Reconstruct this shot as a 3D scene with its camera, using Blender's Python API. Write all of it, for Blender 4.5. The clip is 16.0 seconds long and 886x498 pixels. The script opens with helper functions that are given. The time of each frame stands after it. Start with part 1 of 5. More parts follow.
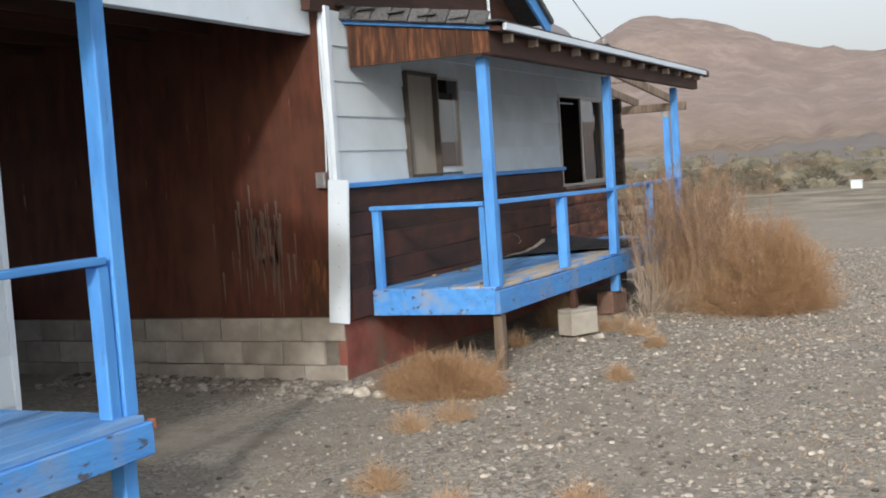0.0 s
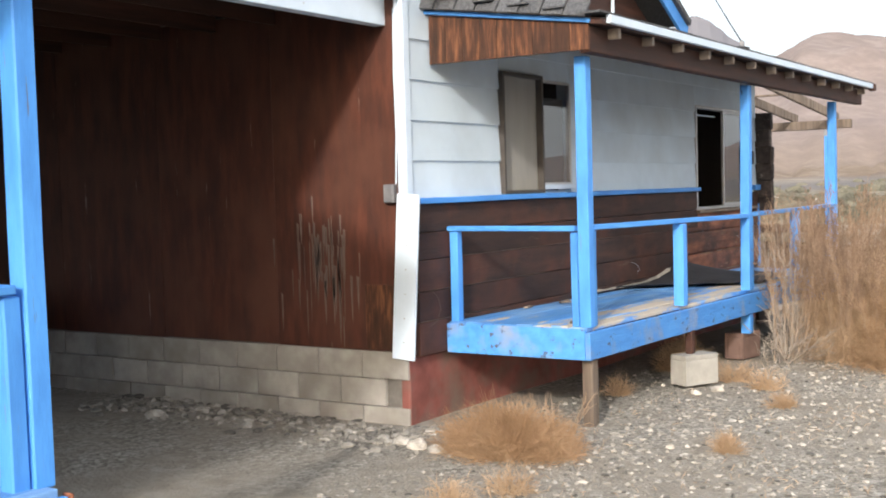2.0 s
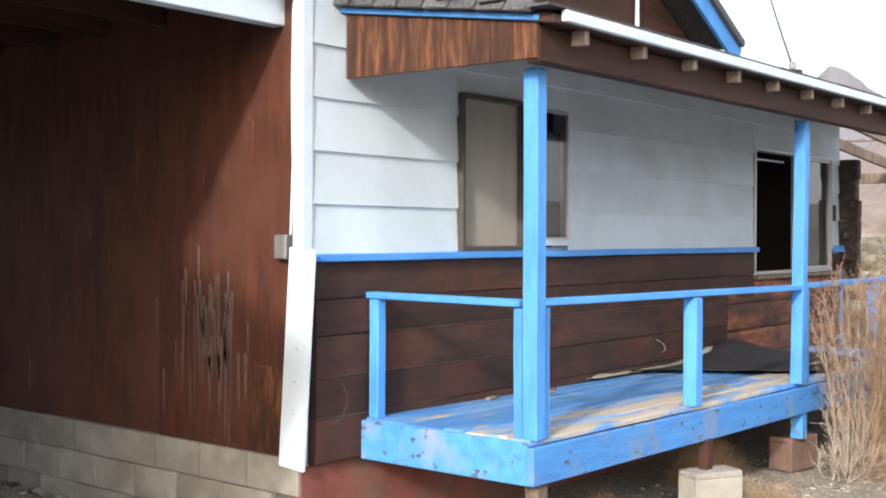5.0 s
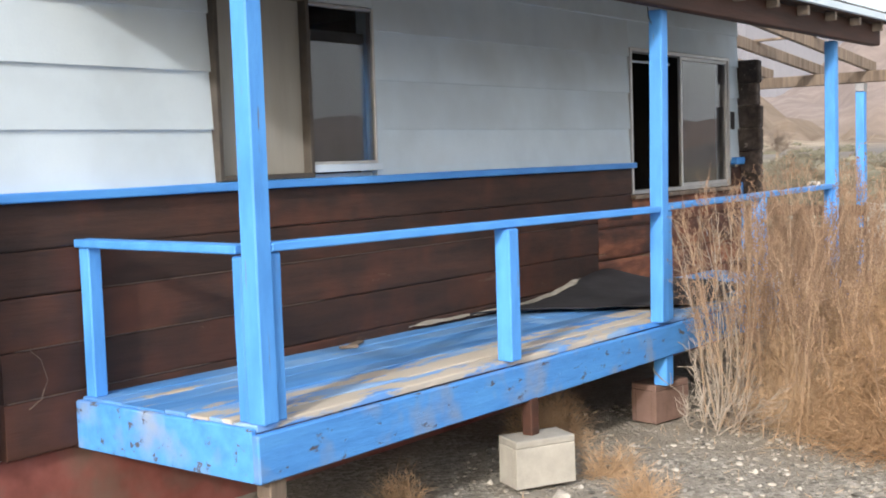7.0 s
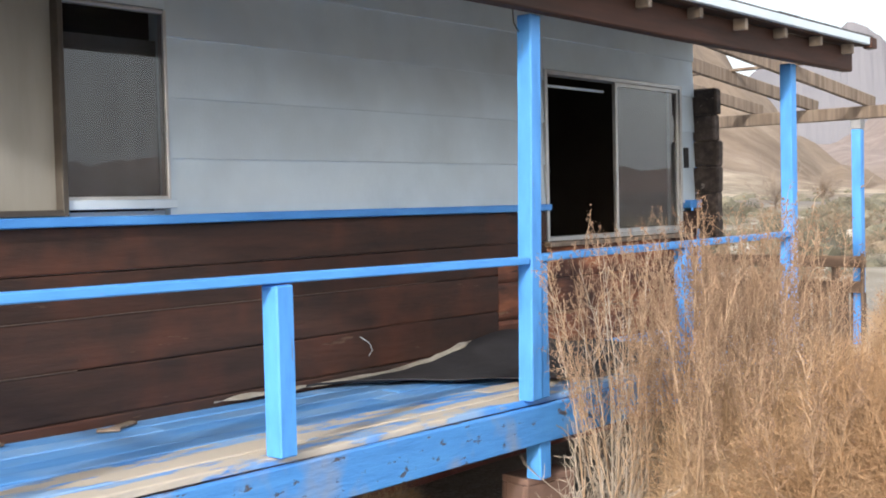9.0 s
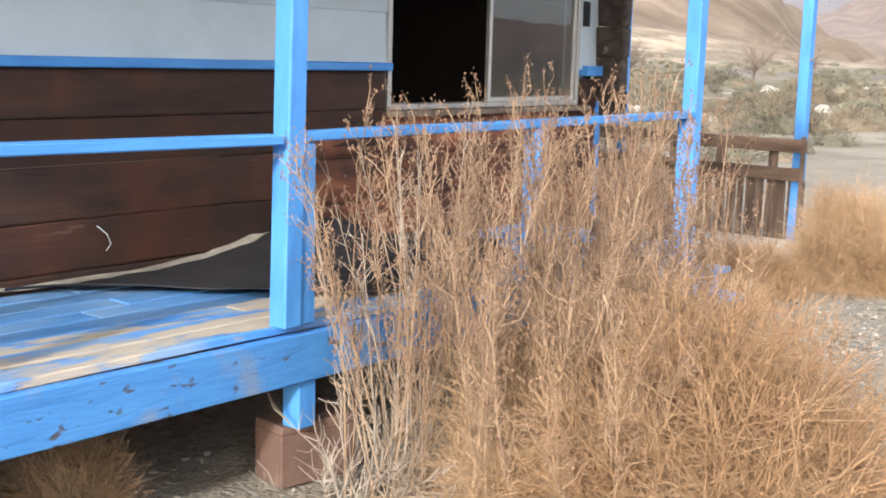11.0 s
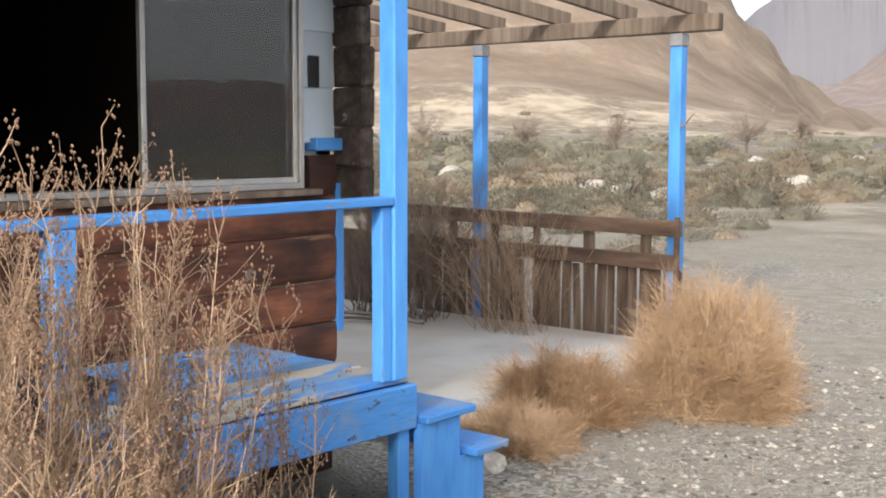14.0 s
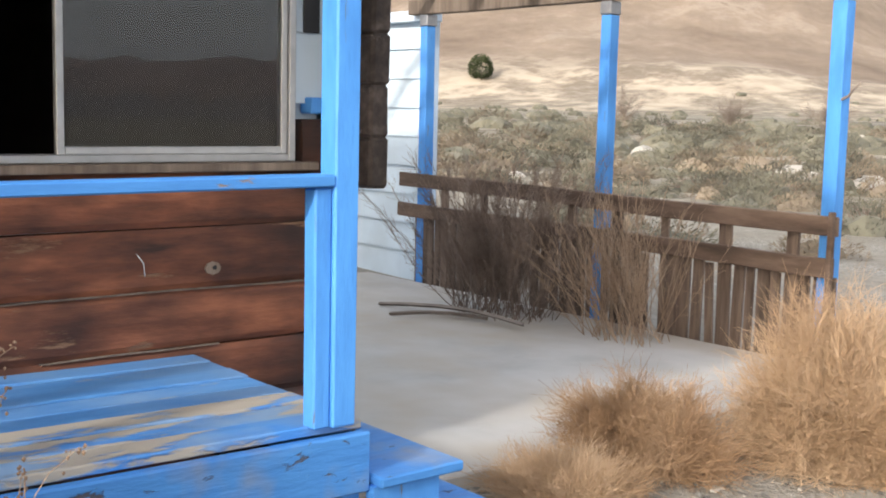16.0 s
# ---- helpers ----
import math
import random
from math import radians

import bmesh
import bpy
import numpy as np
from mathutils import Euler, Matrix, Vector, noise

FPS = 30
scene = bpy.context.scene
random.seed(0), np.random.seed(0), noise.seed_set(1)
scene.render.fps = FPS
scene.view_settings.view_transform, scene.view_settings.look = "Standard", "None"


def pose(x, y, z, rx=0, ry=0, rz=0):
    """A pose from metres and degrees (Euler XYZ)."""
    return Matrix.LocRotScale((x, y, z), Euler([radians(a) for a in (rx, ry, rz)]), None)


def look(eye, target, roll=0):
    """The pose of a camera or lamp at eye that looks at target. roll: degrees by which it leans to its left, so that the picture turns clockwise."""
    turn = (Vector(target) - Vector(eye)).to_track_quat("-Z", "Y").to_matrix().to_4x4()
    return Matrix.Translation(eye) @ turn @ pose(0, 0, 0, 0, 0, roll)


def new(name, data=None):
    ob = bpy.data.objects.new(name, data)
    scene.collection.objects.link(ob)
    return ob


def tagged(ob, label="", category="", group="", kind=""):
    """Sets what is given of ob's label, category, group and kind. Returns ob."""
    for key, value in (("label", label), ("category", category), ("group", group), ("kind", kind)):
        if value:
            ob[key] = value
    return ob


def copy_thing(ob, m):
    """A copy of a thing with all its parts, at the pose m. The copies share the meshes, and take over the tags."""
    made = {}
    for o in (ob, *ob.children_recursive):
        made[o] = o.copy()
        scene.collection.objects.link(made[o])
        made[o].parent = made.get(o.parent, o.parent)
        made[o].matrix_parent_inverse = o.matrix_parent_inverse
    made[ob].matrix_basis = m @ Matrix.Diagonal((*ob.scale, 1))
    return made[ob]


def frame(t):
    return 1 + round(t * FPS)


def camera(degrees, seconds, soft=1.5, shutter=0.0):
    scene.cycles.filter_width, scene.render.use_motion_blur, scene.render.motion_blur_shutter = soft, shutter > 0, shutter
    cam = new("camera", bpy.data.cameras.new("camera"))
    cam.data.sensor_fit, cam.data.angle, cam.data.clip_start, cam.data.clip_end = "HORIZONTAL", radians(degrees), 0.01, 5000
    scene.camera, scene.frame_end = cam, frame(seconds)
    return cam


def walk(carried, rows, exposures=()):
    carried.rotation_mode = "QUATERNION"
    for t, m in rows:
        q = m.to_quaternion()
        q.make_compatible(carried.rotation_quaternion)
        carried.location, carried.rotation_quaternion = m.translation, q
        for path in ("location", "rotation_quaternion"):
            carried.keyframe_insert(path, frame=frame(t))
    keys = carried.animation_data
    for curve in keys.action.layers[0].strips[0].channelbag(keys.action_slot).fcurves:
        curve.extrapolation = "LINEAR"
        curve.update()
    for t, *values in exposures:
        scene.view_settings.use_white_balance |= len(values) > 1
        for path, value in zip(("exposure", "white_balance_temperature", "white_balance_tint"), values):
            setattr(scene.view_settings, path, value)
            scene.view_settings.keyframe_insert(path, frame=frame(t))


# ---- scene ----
cam = camera(42.0, 16.0, 1.9)
PATH = [
    (0, (-0.024, 0.124, 1.673), (-0.866, 1.933, 1.539), -3.8),
    (0.5, (-0.008, 0.506, 1.693), (-0.901, 2.292, 1.576), -1.9),
    (1, (0.033, 0.9, 1.686), (-1.028, 2.593, 1.588), -2.4),
    (1.5, (-0.028, 1.239, 1.684), (-1.236, 2.829, 1.577), -2.5),
    (2, (-0.113, 1.613, 1.684), (-1.202, 3.288, 1.581), -1.6),
    (2.5, (-0.208, 2.008, 1.634), (-1.349, 3.649, 1.587), -2.1),
    (3, (-0.376, 2.401, 1.686), (-1.555, 4.016, 1.663), -1.9),
    (3.2, (-0.422, 2.572, 1.684), (-1.575, 4.206, 1.668), -2.2),
    (5.3, (-0.31, 4.257, 1.741), (-1.583, 5.799, 1.709), 0.4),
    (5.5, (-0.323, 4.435, 1.745), (-1.592, 5.98, 1.679), 0.3),
    (6, (-0.268, 4.844, 1.741), (-1.452, 6.455, 1.671), -0.2),
    (6.5, (-0.257, 5.266, 1.703), (-1.504, 6.825, 1.582), -0.7),
    (7, (-0.319, 5.671, 1.716), (-1.537, 7.249, 1.559), -1.9),
    (7.5, (-0.308, 6.093, 1.69), (-1.608, 7.609, 1.594), -2.2),
    (8, (-0.334, 6.502, 1.685), (-1.667, 7.991, 1.602), -2.0),
    (8.5, (-0.25, 6.952, 1.653), (-1.52, 8.495, 1.59), -1.6),
    (8.7, (-0.222, 7.144, 1.65), (-1.498, 8.682, 1.586), -1.6),
    (10.8, (-0.524, 8.982, 1.671), (-1.818, 10.476, 1.363), 1.2),
    (11, (-0.506, 9.146, 1.668), (-1.749, 10.677, 1.34), 1.5),
    (11.5, (-0.393, 9.529, 1.637), (-1.681, 11.027, 1.326), 0.5),
    (12, (-0.385, 9.908, 1.673), (-1.76, 11.314, 1.307), 0.9),
    (12.5, (-0.267, 10.334, 1.692), (-1.54, 11.843, 1.373), -0.0),
    (13, (-0.309, 10.775, 1.647), (-1.6, 12.266, 1.318), -0.1),
    (13.5, (-0.335, 11.167, 1.642), (-1.579, 12.703, 1.331), -0.2),
    (14, (-0.368, 11.602, 1.653), (-1.646, 13.128, 1.456), 0.2),
    (14.5, (-0.425, 11.998, 1.637), (-1.812, 13.42, 1.401), 0.7),
    (15, (-0.473, 12.402, 1.622), (-1.822, 13.861, 1.398), 1.2),
    (15.5, (-0.56, 12.817, 1.612), (-2.045, 14.13, 1.345), 1.6),
    (16, (-0.728, 13.146, 1.597), (-2.255, 14.416, 1.358), 1.4),
]
walk(cam, [(t, look(eye, target, roll)) for t, eye, target, roll in PATH],
     [(0.0, -0.45), (0.5, -0.1), (1.5, 0.13), (2.0, 0.17), (3.0, 0.42), (5.5, 0.29), (7.0, 0.17), (11.0, 0.44), (12.5, 0.29), (14.0, 0.09), (16.0, 0.22)])

# ---- world, sun ----
SUN_TRAVEL = Vector((-0.68, 2.17, -1.0)).normalized()
world = bpy.data.worlds.new("sky")
scene.world = world
world.use_nodes = True
wn = world.node_tree
bg = wn.nodes["Background"]
sky = wn.nodes.new("ShaderNodeTexSky")
sky.sky_type = 'NISHITA'
sky.sun_disc = False
sky.sun_elevation = radians(23.7)
sky.sun_rotation = radians(162.6)
sky.dust_density = 7.0
sky.air_density = 1.0
sky.ozone_density = 1.5
bg.inputs["Strength"].default_value = 0.15
veil = wn.nodes.new("ShaderNodeMix")  # thin bright overcast over the clear sky
veil.data_type, veil.blend_type = 'RGBA', 'ADD'
veil.inputs["Factor"].default_value = 1.0
veil.inputs["B"].default_value = (5.1, 5.25, 5.45, 1)
wn.links.new(sky.outputs["Color"], veil.inputs["A"])
wn.links.new(veil.outputs["Result"], bg.inputs["Color"])
sun = new("sun", bpy.data.lights.new("sun", "SUN"))
sun.data.energy = 3.2
sun.data.angle = radians(3.0)
sun.data.color = (1.0, 0.965, 0.915)
sun.matrix_world = look(-SUN_TRAVEL * 60, (0, 0, 0))


# ---- materials ----
def mat(name, ramp, nscale=6.0, stretch=(1, 1, 1), detail=6.0, rough=0.75, bump=0.25, bump_scale=None, wear=None, vary=0.12,
        metal=0.0, blotch=None, spec=0.4, island=0.0):
    """ramp: colours along a noise; wear: (colour, amount 0..1, scale, stretch) of a second noise; blotch: (colour, amount, scale)."""
    m = bpy.data.materials.new(name)
    m.use_nodes = True
    t = m.node_tree
    n, l = t.nodes, t.links
    out = n["Principled BSDF"]
    out.inputs["Roughness"].default_value = rough
    out.inputs["Metallic"].default_value = metal
    out.inputs["Specular IOR Level"].default_value = spec
    co = n.new("ShaderNodeTexCoord")
    info = n.new("ShaderNodeObjectInfo")
    shift = n.new("ShaderNodeVectorMath")
    shift.operation = 'MULTIPLY_ADD'
    shift.inputs[1].default_value = (37.0, 11.0, 23.0)
    l.new(info.outputs["Random"], shift.inputs[0])
    l.new(co.outputs["Object"], shift.inputs[2])

    def noise_of(scale, st, det, ro=0.6):
        mp = n.new("ShaderNodeMapping")
        mp.inputs["Scale"].default_value = st
        l.new(shift.outputs[0], mp.inputs["Vector"])
        nz = n.new("ShaderNodeTexNoise")
        nz.inputs["Scale"].default_value = scale
        nz.inputs["Detail"].default_value = det
        nz.inputs["Roughness"].default_value = ro
        l.new(mp.outputs[0], nz.inputs["Vector"])
        return nz

    base = noise_of(nscale, stretch, detail)
    cr = n.new("ShaderNodeValToRGB")
    e = cr.color_ramp.elements
    pos = [0.3 + 0.4 * i / max(1, len(ramp) - 1) for i in range(len(ramp))]
    e[0].position, e[0].color = pos[0], (*ramp[0], 1)
    e[1].position, e[1].color = pos[-1], (*ramp[-1], 1)
    for p, c in zip(pos[1:-1], ramp[1:-1]):
        k = e.new(p)
        k.color = (*c, 1)
    l.new(base.outputs["Fac"], cr.inputs["Fac"])
    col = cr.outputs["Color"]

    def mix(fac, c, col):
        mx = n.new("ShaderNodeMix")
        mx.data_type = 'RGBA'
        l.new(fac, mx.inputs["Factor"])
        l.new(col, mx.inputs["A"])
        mx.inputs["B"].default_value = (*c, 1)
        return mx.outputs["Result"]

    def step(nz, amount, soft):
        r = n.new("ShaderNodeMapRange")
        r.inputs["From Min"].default_value = 0.72 - 0.45 * amount - soft
        r.inputs["From Max"].default_value = 0.72 - 0.45 * amount + soft
        l.new(nz.outputs["Fac"], r.inputs["Value"])
        r.inputs["To Min"].default_value = 0
        r.inputs["To Max"].default_value = 1
        return r.outputs["Result"]

    if blotch:
        col = mix(step(noise_of(blotch[2], (1, 1, 1), 3), blotch[1], 0.12), blotch[0], col)
    wf = None
    if wear:
        wf = step(noise_of(wear[2], wear[3], 8, 0.65), wear[1], 0.02)
        col = mix(wf, wear[0], col)
    hs = n.new("ShaderNodeHueSaturation")
    mr = n.new("ShaderNodeMapRange")
    mr.inputs["To Min"].default_value = 1 - vary
    mr.inputs["To Max"].default_value = 1 + vary
    l.new(info.outputs["Random"], mr.inputs["Value"])
    value = mr.outputs["Result"]
    if island:
        geo = n.new("ShaderNodeNewGeometry")
        mi = n.new("ShaderNodeMapRange")
        mi.inputs["To Min"].default_value = 1 - island
        mi.inputs["To Max"].default_value = 1 + island
        l.new(geo.outputs["Random Per Island"], mi.inputs["Value"])
        ml = n.new("ShaderNodeMath")
        ml.operation = 'MULTIPLY'
        l.new(value, ml.inputs[0])
        l.new(mi.outputs["Result"], ml.inputs[1])
        value = ml.outputs[0]
    l.new(value, hs.inputs["Value"])
    l.new(col, hs.inputs["Color"])
    l.new(hs.outputs["Color"], out.inputs["Base Color"])
    if bump:
        fine = noise_of(bump_scale or nscale * 3, stretch, 5)
        h = fine.outputs["Fac"]
        if wf:
            ad = n.new("ShaderNodeMath")
            ad.operation = 'SUBTRACT'
            l.new(h, ad.inputs[0])
            l.new(wf, ad.inputs[1])
            h = ad.outputs[0]
        b = n.new("ShaderNodeBump")
        b.inputs["Strength"].default_value = bump
        b.inputs["Distance"].default_value = 0.01
        l.new(h, b.inputs["Height"])
        l.new(b.outputs["Normal"], out.inputs["Normal"])
    return m


BLUE = [(0.055, 0.225, 0.60), (0.070, 0.275, 0.69), (0.085, 0.315, 0.73)]
RAW = (0.34, 0.25, 0.16)
m_blue = mat("blue_paint", BLUE, 3, (4, 4, 1), wear=((0.13, 0.12, 0.14), 0.13, 7, (5, 5, 0.35)), rough=0.55, bump=0.35)
m_blue_y = mat("blue_paint_rail", BLUE, 3, (4, 0.7, 4), wear=((0.25, 0.19, 0.14), 0.12, 5, (3, 0.7, 3)), rough=0.55)
m_deck = mat("worn_blue_deck_paint", [(0.055, 0.20, 0.50), (0.075, 0.25, 0.58), (0.10, 0.30, 0.63)], 3, (5, 0.7, 5), wear=((0.42, 0.37, 0.30), 0.17, 2.2, (3.4, 0.5, 3.0)), rough=0.65, bump=0.45, blotch=((0.16, 0.31, 0.55), 0.45, 1.5))
m_deck_worn = mat("bare_worn_deck_paint", BLUE, 3, (5, 0.7, 5), wear=((0.47, 0.42, 0.35), 0.50, 1.7, (3.2, 0.7, 3.0)), rough=0.7, bump=0.6, blotch=((0.24, 0.38, 0.58), 0.5, 2.2))
m_fascia = mat("peeling_blue_paint", BLUE, 3, (4, 0.7, 4), wear=((0.085, 0.09, 0.12), 0.215, 7.0, (2.2, 1.1, 2.6)), rough=0.6, bump=0.6, blotch=((0.24, 0.30, 0.42), 0.20, 3.4))
m_white = mat("white_siding_paint", [(0.49, 0.585, 0.665), (0.565, 0.665, 0.75), (0.60, 0.70, 0.78)], 1.6, (1, 1, 1), rough=0.6, bump=0.12, bump_scale=60,
              vary=0.03, blotch=((0.49, 0.57, 0.635), 0.35, 1.3))
m_trim = mat("white_trim_paint", [(0.530, 0.625, 0.719), (0.605, 0.699, 0.801)], 3, (1, 1, 1), rough=0.6, bump=0.15, vary=0.04, wear=((0.326, 0.325, 0.338), 0.04, 9, (1, 1, 1)))
m_log = mat("dark_stained_log_siding", [(0.020, 0.012, 0.010), (0.038, 0.019, 0.014), (0.058, 0.026, 0.018)], 2.2, (5, 0.7, 5), rough=0.75, bump=0.5,
            bump_scale=8, wear=((0.12, 0.07, 0.05), 0.07, 3.0, (4, 0.6, 4)), vary=0.22, blotch=((0.085, 0.030, 0.018), 0.30, 1.9))
m_log_end = mat("weathered_grey_log_end", [(0.022, 0.018, 0.016), (0.055, 0.042, 0.036), (0.11, 0.088, 0.076)], 6, (2, 2, 2), rough=0.85, bump=0.7, wear=((0.28, 0.25, 0.22), 0.12, 9, (1, 1, 1)), vary=0.2)
m_log_red = mat("weathered_red_brown_log", [(0.045, 0.021, 0.015), (0.18, 0.064, 0.034), (0.36, 0.135, 0.068)], 2.4, (4, 0.8, 4), rough=0.7, bump=0.6,
                bump_scale=8, wear=((0.26, 0.15, 0.09), 0.22, 2.4, (3, 0.5, 3)), vary=0.22, blotch=((0.030, 0.015, 0.012), 0.34, 1.5))
m_ply = mat("red_brown_stained_plywood", [(0.038, 0.013, 0.009), (0.066, 0.020, 0.011), (0.105, 0.032, 0.017)], 3.2, (3, 3, 0.6), rough=0.65, bump=0.35,
            bump_scale=9, wear=((0.27, 0.20, 0.17), 0.07, 5.0, (3, 3, 0.22)), vary=0.12, blotch=((0.092, 0.035, 0.021), 0.34, 1.3))
m_skirt = mat("streaked_brown_boards", [(0.016, 0.007, 0.004), (0.055, 0.020, 0.009), (0.165, 0.066, 0.028)], 9.0, (3, 3, 0.4), rough=0.75, bump=0.4, vary=0.1)
m_run = mat("pale_mineral_run", [(0.085, 0.06, 0.05), (0.165, 0.128, 0.11)], 14, (4, 4, 0.6), rough=0.8, bump=0)
m_beam = mat("dark_brown_beam_stain", [(0.022, 0.010, 0.007), (0.042, 0.017, 0.011), (0.066, 0.025, 0.016)], 3.0, (5, 0.4, 5), rough=0.7, bump=0.4, vary=0.1)
m_tail = mat("weathered_rafter_end", [(0.16, 0.13, 0.11), (0.32, 0.27, 0.23)], 9, (1, 1, 1), vary=0.2)
m_shingle = mat("grey_asphalt_shingle", [(0.045, 0.047, 0.052), (0.08, 0.083, 0.09), (0.12, 0.123, 0.13)], 60, (1, 1, 1), rough=0.9, bump=0.5, vary=0.2)
m_block = mat("grey_concrete_block", [(0.28, 0.262, 0.238), (0.37, 0.35, 0.32), (0.45, 0.43, 0.395)], 5, (1, 1, 1), rough=0.9, bump=0.4, bump_scale=90, vary=0.12,
              blotch=((0.26, 0.24, 0.212), 0.4, 2.0))
m_mortar = mat("mortar", [(0.17, 0.158, 0.142), (0.24, 0.225, 0.205)], 20, (1, 1, 1), rough=0.95, bump=0.3)
m_white_block = mat("pale_concrete_block", [(0.25, 0.24, 0.215), (0.35, 0.335, 0.305)], 7, (1, 1, 1), rough=0.9, bump=0.4, bump_scale=80)
m_red = mat("red_foundation_paint", [(0.13, 0.04, 0.032), (0.20, 0.065, 0.052), (0.24, 0.09, 0.075)], 4, (1, 1, 1), rough=0.8, bump=0.25, blotch=((0.15, 0.10, 0.08), 0.3, 3))
m_red_block = mat("reddish_block", [(0.12, 0.075, 0.06), (0.19, 0.12, 0.10)], 8, (1, 1, 1), rough=0.9, bump=0.4)
m_grey_wood = mat("weathered_grey_wood", [(0.10, 0.075, 0.058), (0.17, 0.13, 0.10), (0.24, 0.19, 0.15)], 3, (5, 5, 0.5), rough=0.85, bump=0.5, vary=0.25)
m_fence = mat("weathered_brown_fence_board", [(0.055, 0.036, 0.026), (0.12, 0.08, 0.058), (0.19, 0.13, 0.095)], 3, (0.6, 4, 3), rough=0.85, bump=0.5, vary=0.35)
m_picket = mat("weathered_picket", [(0.06, 0.04, 0.03), (0.12, 0.085, 0.065), (0.20, 0.145, 0.11)], 3, (5, 5, 0.5), rough=0.85, bump=0.5, vary=0.35)
m_slab = mat("dusty_concrete_slab", [(0.32, 0.305, 0.283), (0.40, 0.382, 0.357), (0.45, 0.43, 0.405)], 1.2, (1, 1, 1), rough=0.9, bump=0.15, bump_scale=40,
             blotch=((0.36, 0.31, 0.25), 0.4, 0.8))
m_alu = mat("dull_aluminium", [(0.42, 0.42, 0.42), (0.55, 0.55, 0.55)], 8, (1, 1, 1), rough=0.45, metal=0.6, bump=0.1)
m_dark_frame = mat("dark_window_frame", [(0.05, 0.042, 0.036), (0.09, 0.078, 0.066)], 8, (1, 1, 1), rough=0.6, bump=0.1)
m_curtain = mat("beige_curtain_panel", [(0.26, 0.25, 0.225), (0.33, 0.315, 0.285)], 2, (3, 3, 0.6), rough=0.8, bump=0.15)
m_grey_curtain = mat("grey_curtain", [(0.10, 0.105, 0.11), (0.15, 0.155, 0.16)], 2, (3, 3, 0.6), rough=0.9, bump=0.1)
# near-black colour puts the unlit room's shade into its surfaces
m_inside = mat("shade_dark_interior", [(0.022, 0.018, 0.016), (0.04, 0.033, 0.029)], 2, (1, 1, 1), rough=0.9, bump=0.1)
m_carport = mat("dark_carport_lumber", [(0.14, 0.09, 0.072), (0.24, 0.155, 0.12)], 3, (1, 4, 4), rough=0.85, bump=0.3)
m_tar = mat("black_tar_paper", [(0.012, 0.012, 0.015), (0.028, 0.028, 0.033)], 6, (1, 1, 1), rough=0.7, bump=0.3)
m_paper = mat("torn_pale_paper", [(0.22, 0.20, 0.17), (0.38, 0.355, 0.315)], 9, (1, 1, 1), rough=0.8)
m_black = mat("black_enamel", [(0.01, 0.01, 0.012), (0.02, 0.02, 0.022)], 9, (1, 1, 1), rough=0.5, bump=0)
m_steel = mat("dull_galvanised_steel", [(0.28, 0.28, 0.29), (0.40, 0.40, 0.41)], 12, (1, 1, 1), rough=0.5, metal=0.7, bump=0.1)
m_straw = mat("dry_straw_stems", [(0.27, 0.172, 0.098), (0.385, 0.262, 0.16), (0.48, 0.352, 0.238)], 2.5, (1, 1, 1), rough=0.8, bump=0, vary=0.08)
m_tumble = mat("rust_tan_tumbleweed", [(0.225, 0.130, 0.068), (0.33, 0.206, 0.116), (0.415, 0.282, 0.175)], 2.5, (1, 1, 1), rough=0.8, bump=0, vary=0.08)
m_stalk = mat("grey_tan_stalks", [(0.205, 0.135, 0.088), (0.305, 0.212, 0.142), (0.42, 0.32, 0.235)], 3, (1, 1, 1), rough=0.8, bump=0, vary=0.08)
m_seed = mat("brown_seed_heads", [(0.15, 0.09, 0.06), (0.26, 0.175, 0.12)], 20, (1, 1, 1), rough=0.9, bump=0)
m_twig = mat("grey_bare_twigs", [(0.16, 0.125, 0.10), (0.27, 0.225, 0.19)], 4, (1, 1, 1), rough=0.85, bump=0)
m_pale_twig = mat("bleached_bare_twigs", [(0.21, 0.17, 0.135), (0.33, 0.28, 0.235), (0.45, 0.40, 0.35)], 4, (1, 1, 1), rough=0.85, bump=0)
m_brown_twig = mat("brown_bare_twigs", [(0.10, 0.068, 0.05), (0.17, 0.122, 0.095), (0.24, 0.185, 0.15)], 4, (1, 1, 1), rough=0.85, bump=0)
m_sage = mat("grey_green_sage", [(0.078, 0.074, 0.053), (0.115, 0.108, 0.079), (0.165, 0.152, 0.116)], 1.2, (1, 1, 1), rough=0.85, bump=0, vary=0.35, island=0.18)
m_sage_tan = mat("dry_tan_scrub", [(0.115, 0.09, 0.062), (0.165, 0.132, 0.094), (0.22, 0.18, 0.134)], 1.2, (1, 1, 1), rough=0.85, bump=0, vary=0.3, island=0.18)
m_green = mat("dark_green_juniper", [(0.03, 0.045, 0.015), (0.06, 0.075, 0.025)], 3, (1, 1, 1), rough=0.85, bump=0)
m_stone = mat("gravel_stones", [(0.17, 0.157, 0.137), (0.27, 0.25, 0.22), (0.40, 0.375, 0.34)], 14, (1, 1, 1), rough=0.9, bump=0.2, island=0.62)
m_pale_rock = mat("pale_rock", [(0.30, 0.28, 0.25), (0.46, 0.435, 0.39)], 4, (1, 1, 1), rough=0.9, bump=0.4)


def glass_mat(name, tint, rough=0.0):
    m = bpy.data.materials.new(name)
    m.use_nodes = True
    o = m.node_tree.nodes["Principled BSDF"]
    o.inputs["Base Color"].default_value = (*tint, 1)
    o.inputs["Transmission Weight"].default_value = 0.99  # the rest is dust
    o.inputs["Roughness"].default_value = rough
    o.inputs["IOR"].default_value = 1.5
    return m


m_glass = glass_mat("dusty_window_glass", (0.75, 0.76, 0.78))


